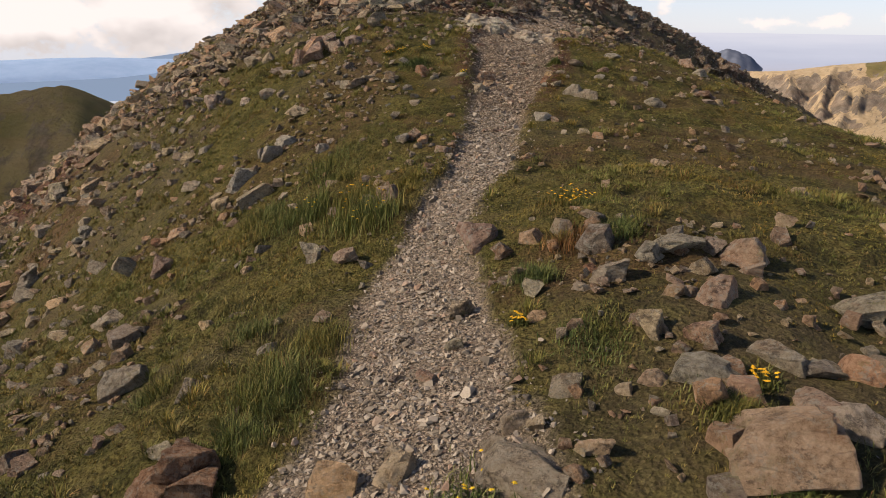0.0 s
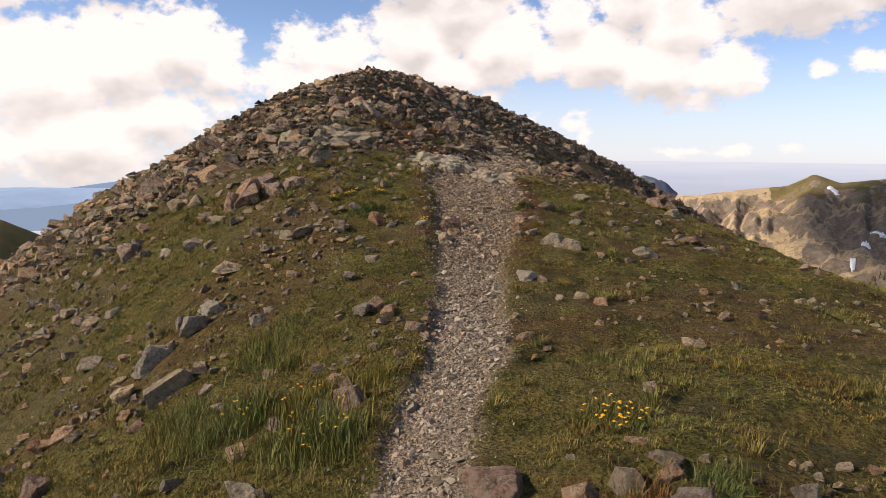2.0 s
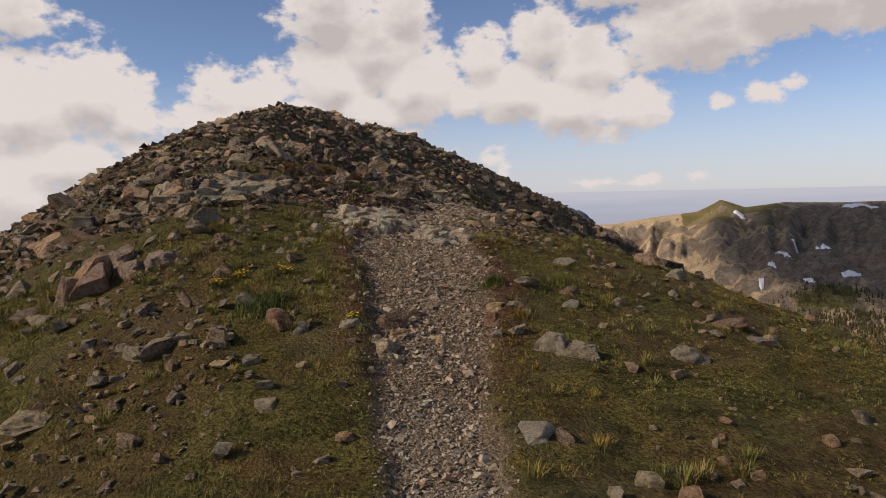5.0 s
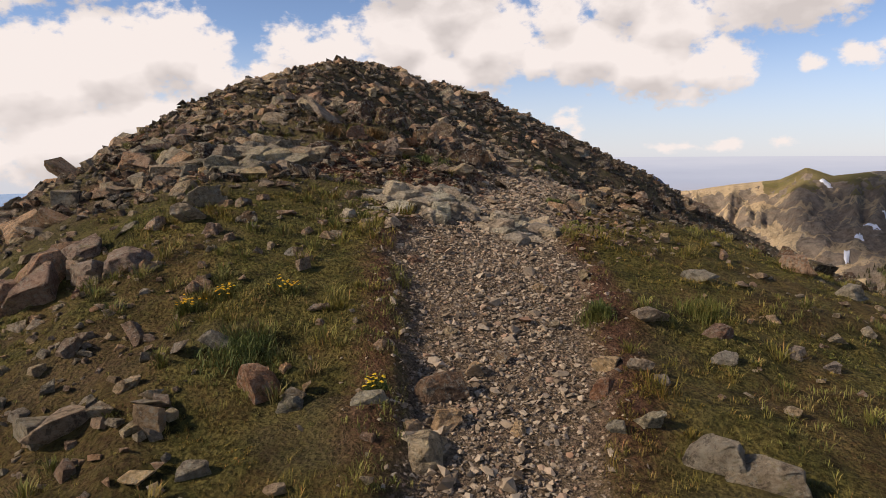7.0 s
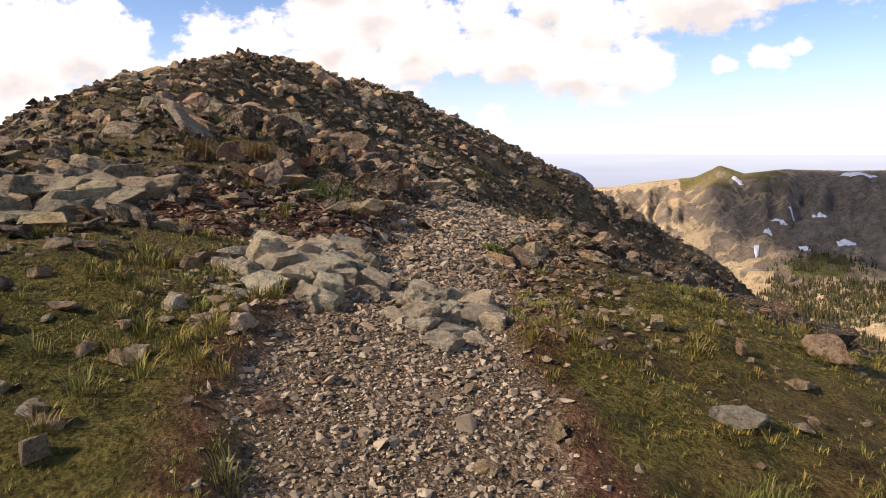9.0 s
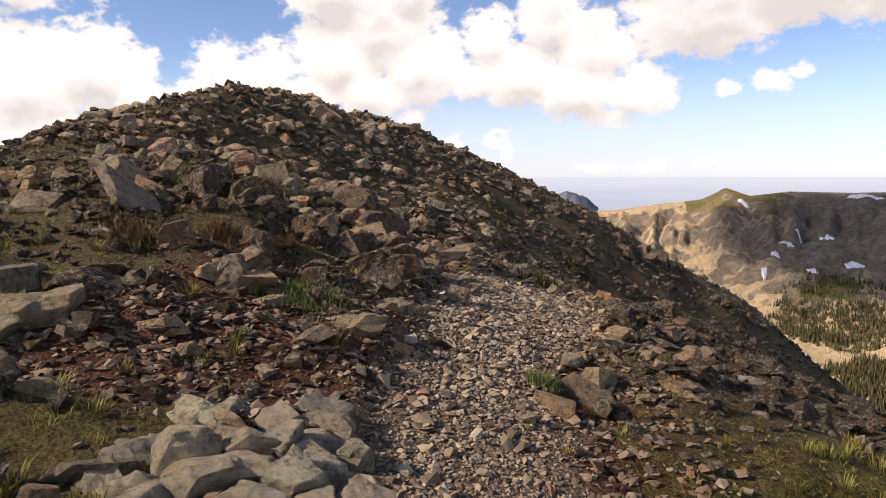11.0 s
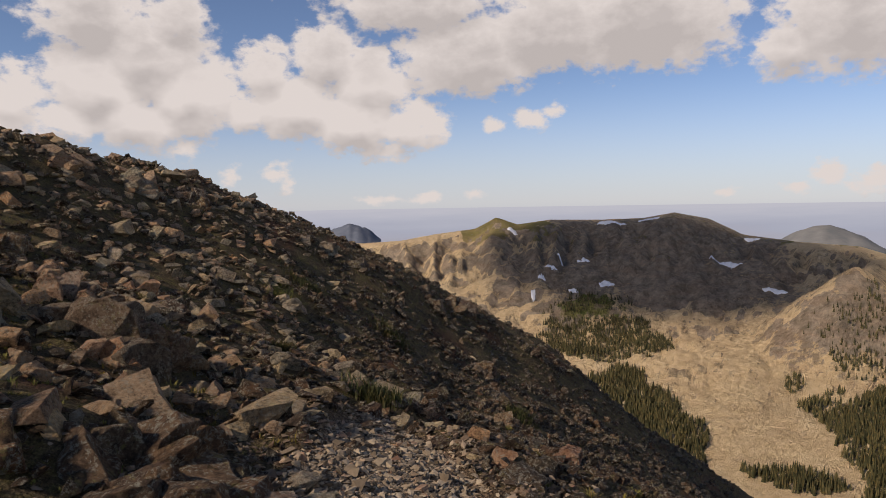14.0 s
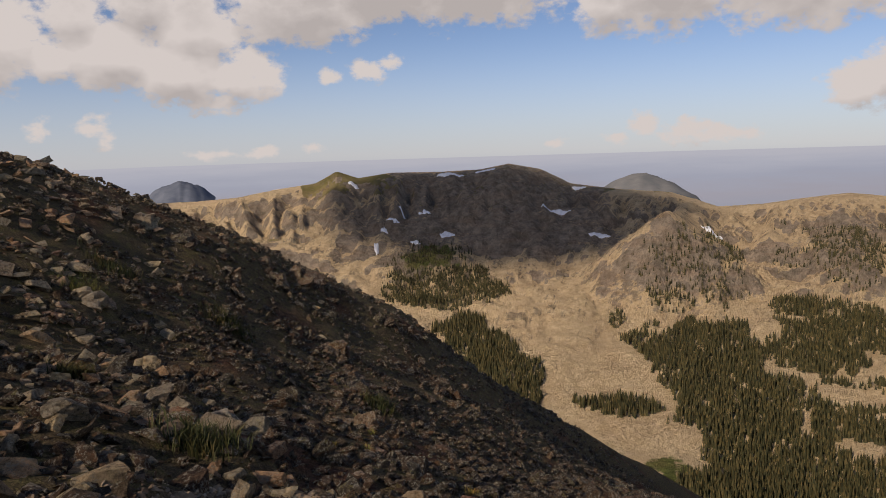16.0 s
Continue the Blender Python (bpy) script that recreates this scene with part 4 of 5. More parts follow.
rock(1.48, 15.38, 0.55, 0.59, -7, "dark")
rock(1.24, 14.26, 0.32, 0.36, -5, "grey")
rock(1.45, 14.30, 0.15, 0.12, -8, "tan")
rock(-0.28, 14.57, 0.62, 0.30, 18, "dark")
rock(0.08, 16.60, 0.69, 0.57, 8, "dark")
rock(1.52, 18.25, 0.44, 0.56, -4, "pink")
rock(2.33, 21.51, 0.51, 0.99, -7, "dark")
rock(0.58, 15.67, 0.48, 0.41, 4, "dark")
rock(1.26, 20.85, 0.75, 0.51, -2, "pink")
rock(-0.01, 21.29, 0.78, 0.45, 5, "pink")
rock(-0.88, 19.86, 0.62, 0.55, 11, "pink")
rock(3.10, 14.94, 0.23, 0.15, -27, "tan")
rock(4.37, 15.87, 0.25, 0.20, -34, "tan")
rock(2.56, 14.46, 0.20, 0.15, -23, "grey")
rock(4.29, 14.37, 0.49, 0.37, -43, "dark")
rock(4.07, 15.98, 0.20, 0.15, -31, "pink")
rock(1.93, 24.81, 0.45, 0.67, -4, "pale")
rock(2.03, 16.00, 0.26, 0.17, -12, "pink")
rock(2.32, 16.15, 0.22, 0.08, -14, "grey")
rock(-0.01, 18.41, 0.48, 0.30, 7, "dark")
rock(0.64, 23.02, 0.77, 0.48, 1, "dark")
rock(0.72, 18.40, 0.42, 0.30, 2, "grey")
rock(-1.40, 19.40, 0.49, 0.49, 15, "grey")
rock(-1.67, 21.68, 0.53, 0.35, 13, "tan")
rock(3.95, 29.71, 0.91, 0.60, -9, "dark")
rock(2.66, 28.89, 1.00, 0.57, -5, "grey")
rock(9.16, 29.95, 0.67, 0.83, -23, "dark")
rock(0.32, 13.83, 0.13, 0.08, 11, "tan")
rock(4.48, 15.35, 0.29, 0.17, -37, "pale")
rock(3.34, 14.41, 0.29, 0.17, -33, "pink")
rock(1.98, 13.55, 0.16, 0.12, -20, "grey")
rock(4.90, 25.57, 0.73, 0.36, -15, "tan")
rock(8.31, 30.56, 0.84, 0.50, -20, "dark")
rock(7.61, 31.14, 0.85, 0.51, -18, "grey")
rock(0.69, 15.88, 0.37, 0.12, 5, "rust")
rock(0.94, 15.36, 0.43, 0.27, 2, "dark")
rock(0.90, 16.28, 0.42, 0.35, 2, "dark")
rock(0.51, 16.52, 0.80, 0.48, 7, "dark")
rock(1.56, 15.96, 0.58, 0.39, -9, "dark")
rock(2.01, 15.49, 0.26, 0.30, -18, "grey")
rock(2.30, 16.32, 0.22, 0.12, -18, "grey")
rock(2.16, 22.98, 0.67, 1.00, -6, "pink")
rock(1.62, 20.83, 0.66, 0.73, -4, "brown")
rock(1.04, 21.80, 0.73, 0.44, 0, "pink")
rock(0.15, 19.70, 0.57, 0.40, 7, "rust")
rock(4.27, 21.16, 0.38, 0.23, -20, "grey")
rock(3.99, 16.98, 0.27, 0.23, -33, "pink")
rock(5.13, 17.69, 0.33, 0.20, -38, "rust")
rock(3.20, 19.89, 0.34, 0.29, -12, "grey")
rock(5.04, 23.67, 0.49, 0.37, -18, "tan")
rock(4.79, 20.98, 0.37, 0.19, -22, "pale")
rock(10.43, 27.79, 0.93, 0.53, -32, "dark")
rock(4.15, 20.28, 0.33, 0.25, -19, "dark")
rock(3.74, 20.43, 0.19, 0.33, -16, "rust")
rock(5.10, 21.41, 0.17, 0.24, -23, "tan")
rock(7.54, 22.31, 0.59, 0.42, -34, "brown")
rock(5.37, 18.58, 0.29, 0.25, -37, "tan")
rock(10.74, 30.79, 0.68, 0.68, -28, "dark")
rock(10.98, 32.07, 0.64, 0.64, -27, "dark")


# bare bedrock where the trail climbs onto the dome
def bedrock(x, y, rx, ry, turn, size, proud, tone, label, seed, dip=(0, 0)):
    """A ledge of bedrock split along its joints into many slabs."""
    rng = random.Random(seed)
    top = new("bedrock_ledge")
    at = Vector((x, y, height(x, y)))
    top.location = at
    ct, st = math.cos(radians(turn)), math.sin(radians(turn))
    slope_x, slope_y = (height(x + rx, y) - height(x - rx, y)) / (2 * rx), (height(x, y + ry) - height(x, y - ry)) / (2 * ry)
    n, k = int(rx / size) + 1, int(ry / size * 1.3) + 1
    seeds = [((i + rng.uniform(-0.38, 0.38) + 0.5 * (j % 2)) * size, (j + rng.uniform(-0.38, 0.38)) * size / 1.3) for i in range(-n, n + 1) for j in range(-k, k + 1)]
    for px, py in seeds:
        rim = math.hypot(px / rx, py / ry)
        if rim > 1 + rng.uniform(-0.2, 0.1):
            continue
        lx, ly = px * ct - py * st, px * st + py * ct
        z = at.z + slope_x * lx + slope_y * ly
        slab = new("slab", rock_mesh(tone, rng.randrange(len(FINE))))
        slab.parent = top
        wide, thick = size * rng.uniform(1.35, 2.1), proud * rng.uniform(1.6, 2.6)
        lean = Euler((math.atan(slope_y) + radians(rng.gauss(dip[0], 9)), -math.atan(slope_x) + radians(rng.gauss(dip[1], 9)), radians(turn + rng.gauss(0, 22))))
        lift = proud * (1 - 0.8 * rim * rim) * rng.uniform(0.5, 1.2) - thick * 0.42
        slab.matrix_basis = Matrix.LocRotScale((lx, ly, z - at.z + lift), lean, (wide, wide * rng.uniform(0.6, 0.95), thick))
    return tagged(top, label, "bedrock")


bedrock(1.45, 12.3, 0.36, 0.52, -12, 0.17, 0.1, "ledge", "worn grey-green bedrock ledge across the trail", 1, (4, 0))
bedrock(0.66, 12.85, 0.46, 0.68, -20, 0.2, 0.12, "ledge", "cracked grey-green bedrock beside the trail", 2, (6, 8))
bedrock(-1.15, 14.1, 0.85, 0.75, 15, 0.26, 0.15, "grey", "weathered grey bedrock slabs on the face of the dome", 4, (-8, 10))
bedrock(-0.45, 16.05, 0.3, 0.25, 10, 0.5, 0.08, "tan", "broad flat-topped tan slab on the dome", 5, (-6, 0))
bedrock(-1.95, 11.5, 0.45, 0.36, 15, 0.26, 0.2, "pink", "pink weathered outcrop beside the turf", 7, (0, 10))
bedrock(1.55, 16.3, 0.4, 0.7, 10, 0.26, 0.3, "dark", "dark lichened outcrop of leaning slabs above the trail", 8, (10, 35))
bedrock(1.6, 18.9, 0.45, 0.6, 0, 0.3, 0.35, "brown", "brown outcrop of upright split slabs on the dome", 9, (0, 55))


def spread(n, seed, box, keep, size):
    """Chance places in a box where keep allows them, with sizes."""
    rng = np.random.default_rng(seed)
    x, y = rng.uniform(box[0], box[1], n), rng.uniform(box[2], box[3], n)
    ok = rng.random(n) < keep(x, y)
    x, y = x[ok], y[ok]
    return x, y, size(rng, x, y), rng


def heap(name, shapes, x, y, size, rng, material, label, flat=(0.45, 0.9), tilt=0.5, sink=0.2):
    """Many loose stones in one mesh."""
    z = land(x, y)
    n = len(x)
    pick = rng.integers(0, len(shapes), n)
    cos, tris, at = [], [], 0
    for s, (co, tri) in enumerate(shapes):
        sel = np.nonzero(pick == s)[0]
        m = len(sel)
        if not m:
            continue
        f = rng.uniform(flat[0], flat[1], m)
        sc = np.stack([rng.uniform(0.8, 1.25, m), rng.uniform(0.6, 1.0, m), f], -1) * size[sel][:, None]
        yaw, ax, ay = rng.uniform(0, 2 * np.pi, m), rng.normal(0, tilt, m), rng.normal(0, tilt, m)
        cy, sy, ca, sa, cb, sb = np.cos(yaw), np.sin(yaw), np.cos(ax), np.sin(ax), np.cos(ay), np.sin(ay)
        p = co[None] * sc[:, None]
        px, py, pz = p[..., 0], p[..., 1], p[..., 2]
        py, pz = py * ca[:, None] - pz * sa[:, None], py * sa[:, None] + pz * ca[:, None]
        px, pz = px * cb[:, None] + pz * sb[:, None], pz * cb[:, None] - px * sb[:, None]
        px, py = px * cy[:, None] - py * sy[:, None], px * sy[:, None] + py * cy[:, None]
        px, py, pz = px + x[sel][:, None], py + y[sel][:, None], pz + (z[sel] + size[sel] * f * (0.5 - sink))[:, None]
        cos.append(np.stack([px, py, pz], -1).reshape(-1, 3))
        tris.append((tri[None] + (at + np.arange(m) * len(co))[:, None, None]).reshape(-1, 3))
        at += m * len(co)
    me = face_mesh(name, np.concatenate(cos), np.concatenate(tris))
    me.materials.append(material)
    return tagged(new(name, me), label, name.replace("_", " "), kind="stuff")


# blocks on the dome, told apart one by one
def dome_blocks():
    x, y, s, rng = spread(2600, 61, (-9, 12, 13.5, 33), lambda a, b: rockiness(a, b) * (1 - on_trail(a, b)) * (1 - apron(a, b)) * 0.6 * smooth(0.9, 1.5, np.abs(a - trail_x(b)) + 3 * smooth(17.5, 19, b)), lambda g, a, b: g.lognormal(-1.15, 0.36, len(a)) * np.where(b > 21, 0.85, 1) * np.where(a > 3.0 + 0.1 * b, 0.75, 1))
    tones = ["grey", "dark", "brown", "pink", "rust", "tan", "rust", "pink", "brown"]
    for i in range(min(170, len(x))):
        size = min(s[i], 0.75)
        rock(x[i], y[i], size, size * rng.uniform(0.28, 0.55), rng.uniform(0, 360), tones[int(rng.integers(0, 9))], 0.45, "blocks on the dome")


dome_blocks()


# stones lying in the sward beside the trail
def sward_rocks():
    x, y, s, rng = spread(1500, 69, (-5, 5.5, 2.4, 13), lambda a, b: (1 - on_trail(a, b)) * smooth(0.15, 0.3, np.abs(a - trail_x(b)) - trail_half(b)) * np.where(a > trail_x(b), 0.12, 0.35) * (1 + 1.2 * stony_flank(a, b)), lambda g, a, b: np.clip(g.lognormal(-1.95, 0.42, len(a)), 0.07, 0.34))
    tones = ["tan", "grey", "pale", "pink", "tan", "grey", "pale", "rust"]
    for i in range(min(90, len(x))):
        rock(x[i], y[i], s[i], s[i] * rng.uniform(0.4, 0.75), rng.uniform(0, 360), tones[int(rng.integers(0, 8))], 0.35, "stones in the sward")


sward_rocks()


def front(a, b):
    """1 on the face of the dome towards the trail, 0 on its far flank; splits lit from shaded scree colour."""
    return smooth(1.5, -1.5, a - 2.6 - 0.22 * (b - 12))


def scree_size(g, a, b):
    return np.clip(g.lognormal(-1.95, 0.55, len(a)), 0.06, 0.55) * np.where(a > 0.2 * b, 0.8, 1)


# flank stones carry their shade in the colour, face stones the lighter copy
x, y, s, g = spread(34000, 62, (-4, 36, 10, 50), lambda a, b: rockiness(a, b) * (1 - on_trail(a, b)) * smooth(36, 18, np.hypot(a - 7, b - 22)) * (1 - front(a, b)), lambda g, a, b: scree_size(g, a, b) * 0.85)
heap("scree_blocks", PLAIN, x, y, s, g, M_SHADED_SCREE, "broken scree covering the flank of the dome, its shade painted as a dark colour", (0.3, 0.7), 0.4, 0.3)
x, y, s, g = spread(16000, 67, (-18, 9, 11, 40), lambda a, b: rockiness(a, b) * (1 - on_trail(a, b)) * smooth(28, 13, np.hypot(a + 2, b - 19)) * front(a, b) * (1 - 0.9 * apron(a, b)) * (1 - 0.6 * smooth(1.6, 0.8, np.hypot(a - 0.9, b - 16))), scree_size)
heap("dome_stones", ROUGH[:6] + PLAIN, x, y, s, g, M_LIT_SCREE, "brown and grey broken stones on the face of the dome, in the lit, lighter colour", (0.22, 0.55), 0.38, 0.36)
x, y, s, g = spread(36000, 68, (-1.5, 5.5, 11, 18.5), lambda a, b: smooth(1.1, 0.2, np.abs(a - trail_x(b)) - trail_half(b)) * smooth(11, 13, b) * 0.8 * (1 - 0.75 * on_trail(a, b)) + 0.95 * apron(a, b), lambda g, a, b: np.clip(g.lognormal(-3.2, 0.5, len(a)), 0.02, 0.1))
heap("rubble", CHIPS, x, y, s, g, M_RUBBLE, "tan and reddish rubble beside the trail", (0.22, 0.5), 0.3, 0.3)
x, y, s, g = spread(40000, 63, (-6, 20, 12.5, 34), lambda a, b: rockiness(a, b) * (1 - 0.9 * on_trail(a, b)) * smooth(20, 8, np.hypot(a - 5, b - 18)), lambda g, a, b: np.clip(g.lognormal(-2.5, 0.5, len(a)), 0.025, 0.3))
heap("scree_chips", CHIPS, x, y, s, g, M_SHADED_SCREE, "small scree between the blocks, in the colour darkened for the shaded flank", (0.3, 0.8), 0.4)
x, y, s, g = spread(7000, 64, (-16, 9, -1, 18), lambda a, b: (0.05 + 0.14 * smooth(-0.6, -2.5, a) + 0.6 * stony_flank(a, b) * smooth(20, 15, b) + 0.4 * rockiness(a, b) * smooth(14, 12, b) + 0.2 * smooth(0.1, 0.5, fbm(a * 0.5, b * 0.5, 3, 47))) * (1 - on_trail(a, b)) * np.where((a > trail_x(b)) & (b > 4.3), 0.2, 1), lambda g, a, b: np.clip(g.lognormal(-2.1, 0.55, len(a)), 0.04, np.where(a > -1.2, 0.16, 0.42)))
heap("slope_rocks", ROUGH + PLAIN, x, y, s, g, M_SLOPE, "grey and tan rocks half sunk in the turf", (0.3, 0.62), 0.32, 0.34)
x, y, s, g = spread(13000, 65, (-5, 6, 0.5, 14), lambda a, b: (0.07 + 1.1 * rockiness(a, b) + 0.75 * smooth(0.2, 0.5, fbm(a * 0.8, b * 0.8, 4, 23))) * (1 - on_trail(a, b)) * np.where((a > trail_x(b)) & (b > 4.3), 0.22, 1), lambda g, a, b: np.clip(g.lognormal(-3.0, 0.55, len(a)), 0.02, 0.15))
heap("turf_stones", CHIPS + PLAIN, x, y, s, g, M_SLOPE, "small stones lying in the turf", (0.4, 0.8), 0.3)


def trail_gravel():
    rng = np.random.default_rng(66)
    n = 62000
    y = rng.uniform(0.8, 18.8, 3 * n)
    y = y[rng.random(3 * n) < trail_half(y) / 0.85][:n]
    n = len(y)
    x = trail_x(y) + rng.normal(0, 0.62, n) * trail_half(y) * 1.15
    keep = rng.random(n) < np.clip(on_trail(x, y) + 0.22 * smooth(0.35, 0.0, np.abs(x - trail_x(y)) - trail_half(y)), 0, 1)
    x, y = x[keep], y[keep]
    s = np.clip(rng.lognormal(-4.1, 0.55, len(x)), 0.01, 0.11)
    s = s * (1 + 0.6 * smooth(12.5, 15.5, y))
    low = y + 0.8 * vnoise(x * 2, y * 2, 67) < 8.2
    heap("gravel", CHIPS, x[low], y[low], s[low], rng, M_GRAVEL, "loose grey gravel on the lower trail", (0.3, 0.8), 0.3, 0.35)
    heap("trail_chips", CHIPS, x[~low], y[~low], s[~low], rng, M_PATH, "loose brownish stone chips on the upper trail", (0.3, 0.8), 0.3, 0.35)


trail_gravel()


# ---------------------------------------------------------------- grass and herbs
def blades(x, y, tall, rng, per, spread_, width, lean):
    """Curved tapering blades round each place: (places, triangles)."""
    n = len(x) * per
    bx = np.repeat(x, per) + rng.normal(0, 1, n) * np.repeat(spread_, per)
    by = np.repeat(y, per) + rng.normal(0, 1, n) * np.repeat(spread_, per)
    bz = land(bx, by) - 0.008
    h = np.repeat(tall, per) * rng.uniform(0.5, 1.15, n)
    a = rng.uniform(0, 2 * np.pi, n)
    w = width * rng.uniform(0.6, 1.3, n) * (0.6 + 0.4 * h / max(float(tall.mean()), 1e-3))
    ca, sa = np.cos(a), np.sin(a)
    out = lean * rng.uniform(0.2, 1.2, n)
    v = []
    for q, ww, up in ((0, -1, 0), (0, 1, 0), (0.35, -0.75, 0.6), (0.35, 0.75, 0.6), (1.0, 0, 1.0)):
        v.append(np.stack([bx + ca * out * h * q - sa * w * ww, by + sa * out * h * q + ca * w * ww, bz + h * up * (1 - 0.3 * out * q)], -1))
    co = np.stack(v, 1).reshape(-1, 3)
    t = np.array([[0, 1, 3], [0, 3, 2], [2, 3, 4]])
    return co, (t[None] + (np.arange(n) * 5)[:, None, None]).reshape(-1, 3)


def tufts(x, y, tall, rng, per, wide):
    """Tufts of pointed leaves that lean out of their middle: (places, triangles)."""
    n = len(x) * per
    a = rng.uniform(0, 2 * np.pi, n)
    h = np.repeat(tall, per) * rng.uniform(0.55, 1.2, n)
    off = np.repeat(tall, per) * rng.uniform(0.0, 0.6, n)
    bx, by = np.repeat(x, per) + off * np.cos(a), np.repeat(y, per) + off * np.sin(a)
    bz = land(bx, by) - 0.006
    a = a + rng.normal(0, 0.6, n)
    lean = rng.uniform(0.15, 0.9, n)
    w = np.repeat(wide, per) * rng.uniform(0.7, 1.4, n)
    ca, sa = np.cos(a), np.sin(a)
    v = []
    for q, side, up in ((0, 0, 0), (0.4, -1, 0.55), (0.4, 1, 0.55), (1, 0, 1)):
        v.append(np.stack([bx + ca * lean * h * q - sa * w * side, by + sa * lean * h * q + ca * w * side, bz + h * up * (1 - 0.35 * lean * q)], -1))
    t = np.array([[0, 2, 1], [1, 2, 3]])
    return np.stack(v, 1).reshape(-1, 3), (t[None] + (np.arange(n) * 4)[:, None, None]).reshape(-1, 3)


def turf():
    def keep(a, b):
        g = (1 - rockiness(a, b)) * smooth(-0.75, -0.25, fbm(a * 1.3, b * 1.3, 4, 21)) * (1 - on_trail(a, b))
        g = g * (1 - 0.8 * smooth(0.22, 0.5, fbm(a * 0.8, b * 0.8, 4, 23))) * (0.4 + 0.6 * smooth(-0.4, 0.1, fbm(a * 4.2, b * 4.2, 3, 76)))
        far = np.hypot((a - 0.4) * 1.2, (b - 6.5) * 0.8)
        return (1 - apron(a, b)) * np.clip(g * (0.3 + 0.7 * smooth(7.5, 2.5, far)) + 0.08 * (1 - on_trail(a, b)) * smooth(26, 14, b) * smooth(3.5, 1, a), 0, 1)

    def patch(a, b):
        return 0.6 + 0.95 * smooth(-0.3, 0.6, fbm(a * 1.6, b * 1.6, 4, 72))

    x, y, s, rng = spread(250000, 71, (-10, 8.5, 1.0, 22), keep, lambda g, a, b: g.uniform(0.02, 0.042, len(a)) * patch(a, b))
    away = np.maximum(np.hypot(x - 0.4, np.maximum(y - 11, 0)) - 0.7, 0)
    co, tri = tufts(x, y, s * (1 + 0.06 * away), rng, 10, 0.0014 + 0.00038 * away)
    # fuller tussocks standing out of the sward, most of them on the steep side
    x, y, s, rng = spread(7000, 74, (-9, 8, 0.8, 24), lambda a, b: np.clip((1 - 0.8 * rockiness(a, b)) * smooth(-0.15, 0.35, fbm(a * 0.9, b * 0.9, 4, 75)) * np.where(a < trail_x(b), 0.75, 0.35) + 0.12 * smooth(13, 15, b) * smooth(2.0, -0.5, a), 0, 1) * (1 - on_trail(a, b)), lambda g, a, b: g.uniform(0.05, 0.115, len(a)))
    co3, tri3 = tufts(x, y, s, rng, 60, 0.0013 + 0.012 * s)
    co, tri = np.concatenate([co, co3]), np.concatenate([tri, tri3 + len(co)])
    me = face_mesh("grass", co, tri, True)
    me.materials.append(M_GRASS)
    tagged(new("grass", me), "short olive and straw-coloured alpine turf", "grass", kind="stuff")


turf()
clump_rng = np.random.default_rng(81)
CLUMPS = {
    "leafy": ("grass_clump", "tall green leafy clump with yellow buds beside the trail", M_LUSH, 620, 0.0034, 0.6),
    "grass": ("grass_clump", "dense tuft of green mountain grass beside the trail", M_LUSH, 750, 0.0019, 0.75),
    "herb": ("herb_clump", "low green herb cushion among stones", M_HERB, 900, 0.0026, 1.0),
    "flower": ("flower_clump", "low clump of yellow alpine flowers", M_HERB, 500, 0.0028, 0.9),
    "rustherb": ("herb_clump", "rust-coloured withering herb cushion between rocks", M_RUSTY, 520, 0.0026, 0.8),
    "darkherb": ("herb_clump", "dark green shrub cushion on the scree", M_DARKHERB, 620, 0.006, 0.8),
}


def flower_head(rng):
    """One small five-petalled head round its own middle: (places, triangles)."""
    r, tip = rng.uniform(0.009, 0.016), rng.uniform(-0.4, 0.4, 2)
    co = [(0, 0, r * 0.4)]
    for j in range(10):
        a, q = j * np.pi / 5, r * (1.0 if j % 2 else 0.55)
        co.append((q * np.cos(a), q * np.sin(a), q * (tip[0] * np.cos(a) + tip[1] * np.sin(a))))
    return np.array(co), np.array([(0, 1 + j, 1 + (j + 1) % 10) for j in range(10)])


HEADS = [face_mesh("flower", *flower_head(clump_rng)) for _ in range(6)]
for head in HEADS:
    head.materials.append(M_PETAL)


def clump(x, y, reach, tall, sort):
    name, label, mat, n, width, lean = CLUMPS[sort]
    reach, tall = max(reach, 0.05), min(max(tall * 0.68, 0.05), 0.22)
    co, tri = blades(np.full(1, x), np.full(1, y), np.full(1, tall), clump_rng, n, np.full(1, reach * 0.5), width, lean)
    at = np.array([x, y, height(x, y)])
    me = face_mesh("leaves", co - at, tri, True)
    me.materials.append(mat)
    if sort not in ("flower", "leafy"):
        ob = new(name, me)
        ob.location = at
        tagged(ob, label, name.replace("_", " "), "clumps of plants")
        return
    ob = tagged(new(name), label, name.replace("_", " "), "clumps of plants")
    ob.location = at
    new("leaves", me).parent = ob
    n = 18 if sort == "flower" else 8
    px, py = clump_rng.normal(0, 0.5, n) * reach, clump_rng.normal(0, 0.5, n) * reach
    pz = land(x + px, y + py) - at[2] + tall * clump_rng.uniform(0.6, 1.05, n)
    for i in range(n):
        f = new("flower", HEADS[i % len(HEADS)])
        f.parent = ob
        f.location = (px[i], py[i], pz[i])
        f["label"] = "yellow flower head"



clump(-0.63, 5.37, 0.29, 0.39, "leafy")
clump(-0.83, 3.13, 0.19, 0.31, "grass")
clump(-0.66, 3.56, 0.18, 0.20, "grass")
clump(-0.77, 2.99, 0.09, 0.14, "grass")
clump(-1.41, 5.99, 0.23, 0.25, "grass")
clump(-0.99, 6.62, 0.14, 0.17, "grass")
clump(0.16, 2.02, 0.17, 0.10, "flower")
clump(0.89, 4.68, 0.16, 0.09, "flower")
clump(0.41, 3.23, 0.03, 0.04, "flower")
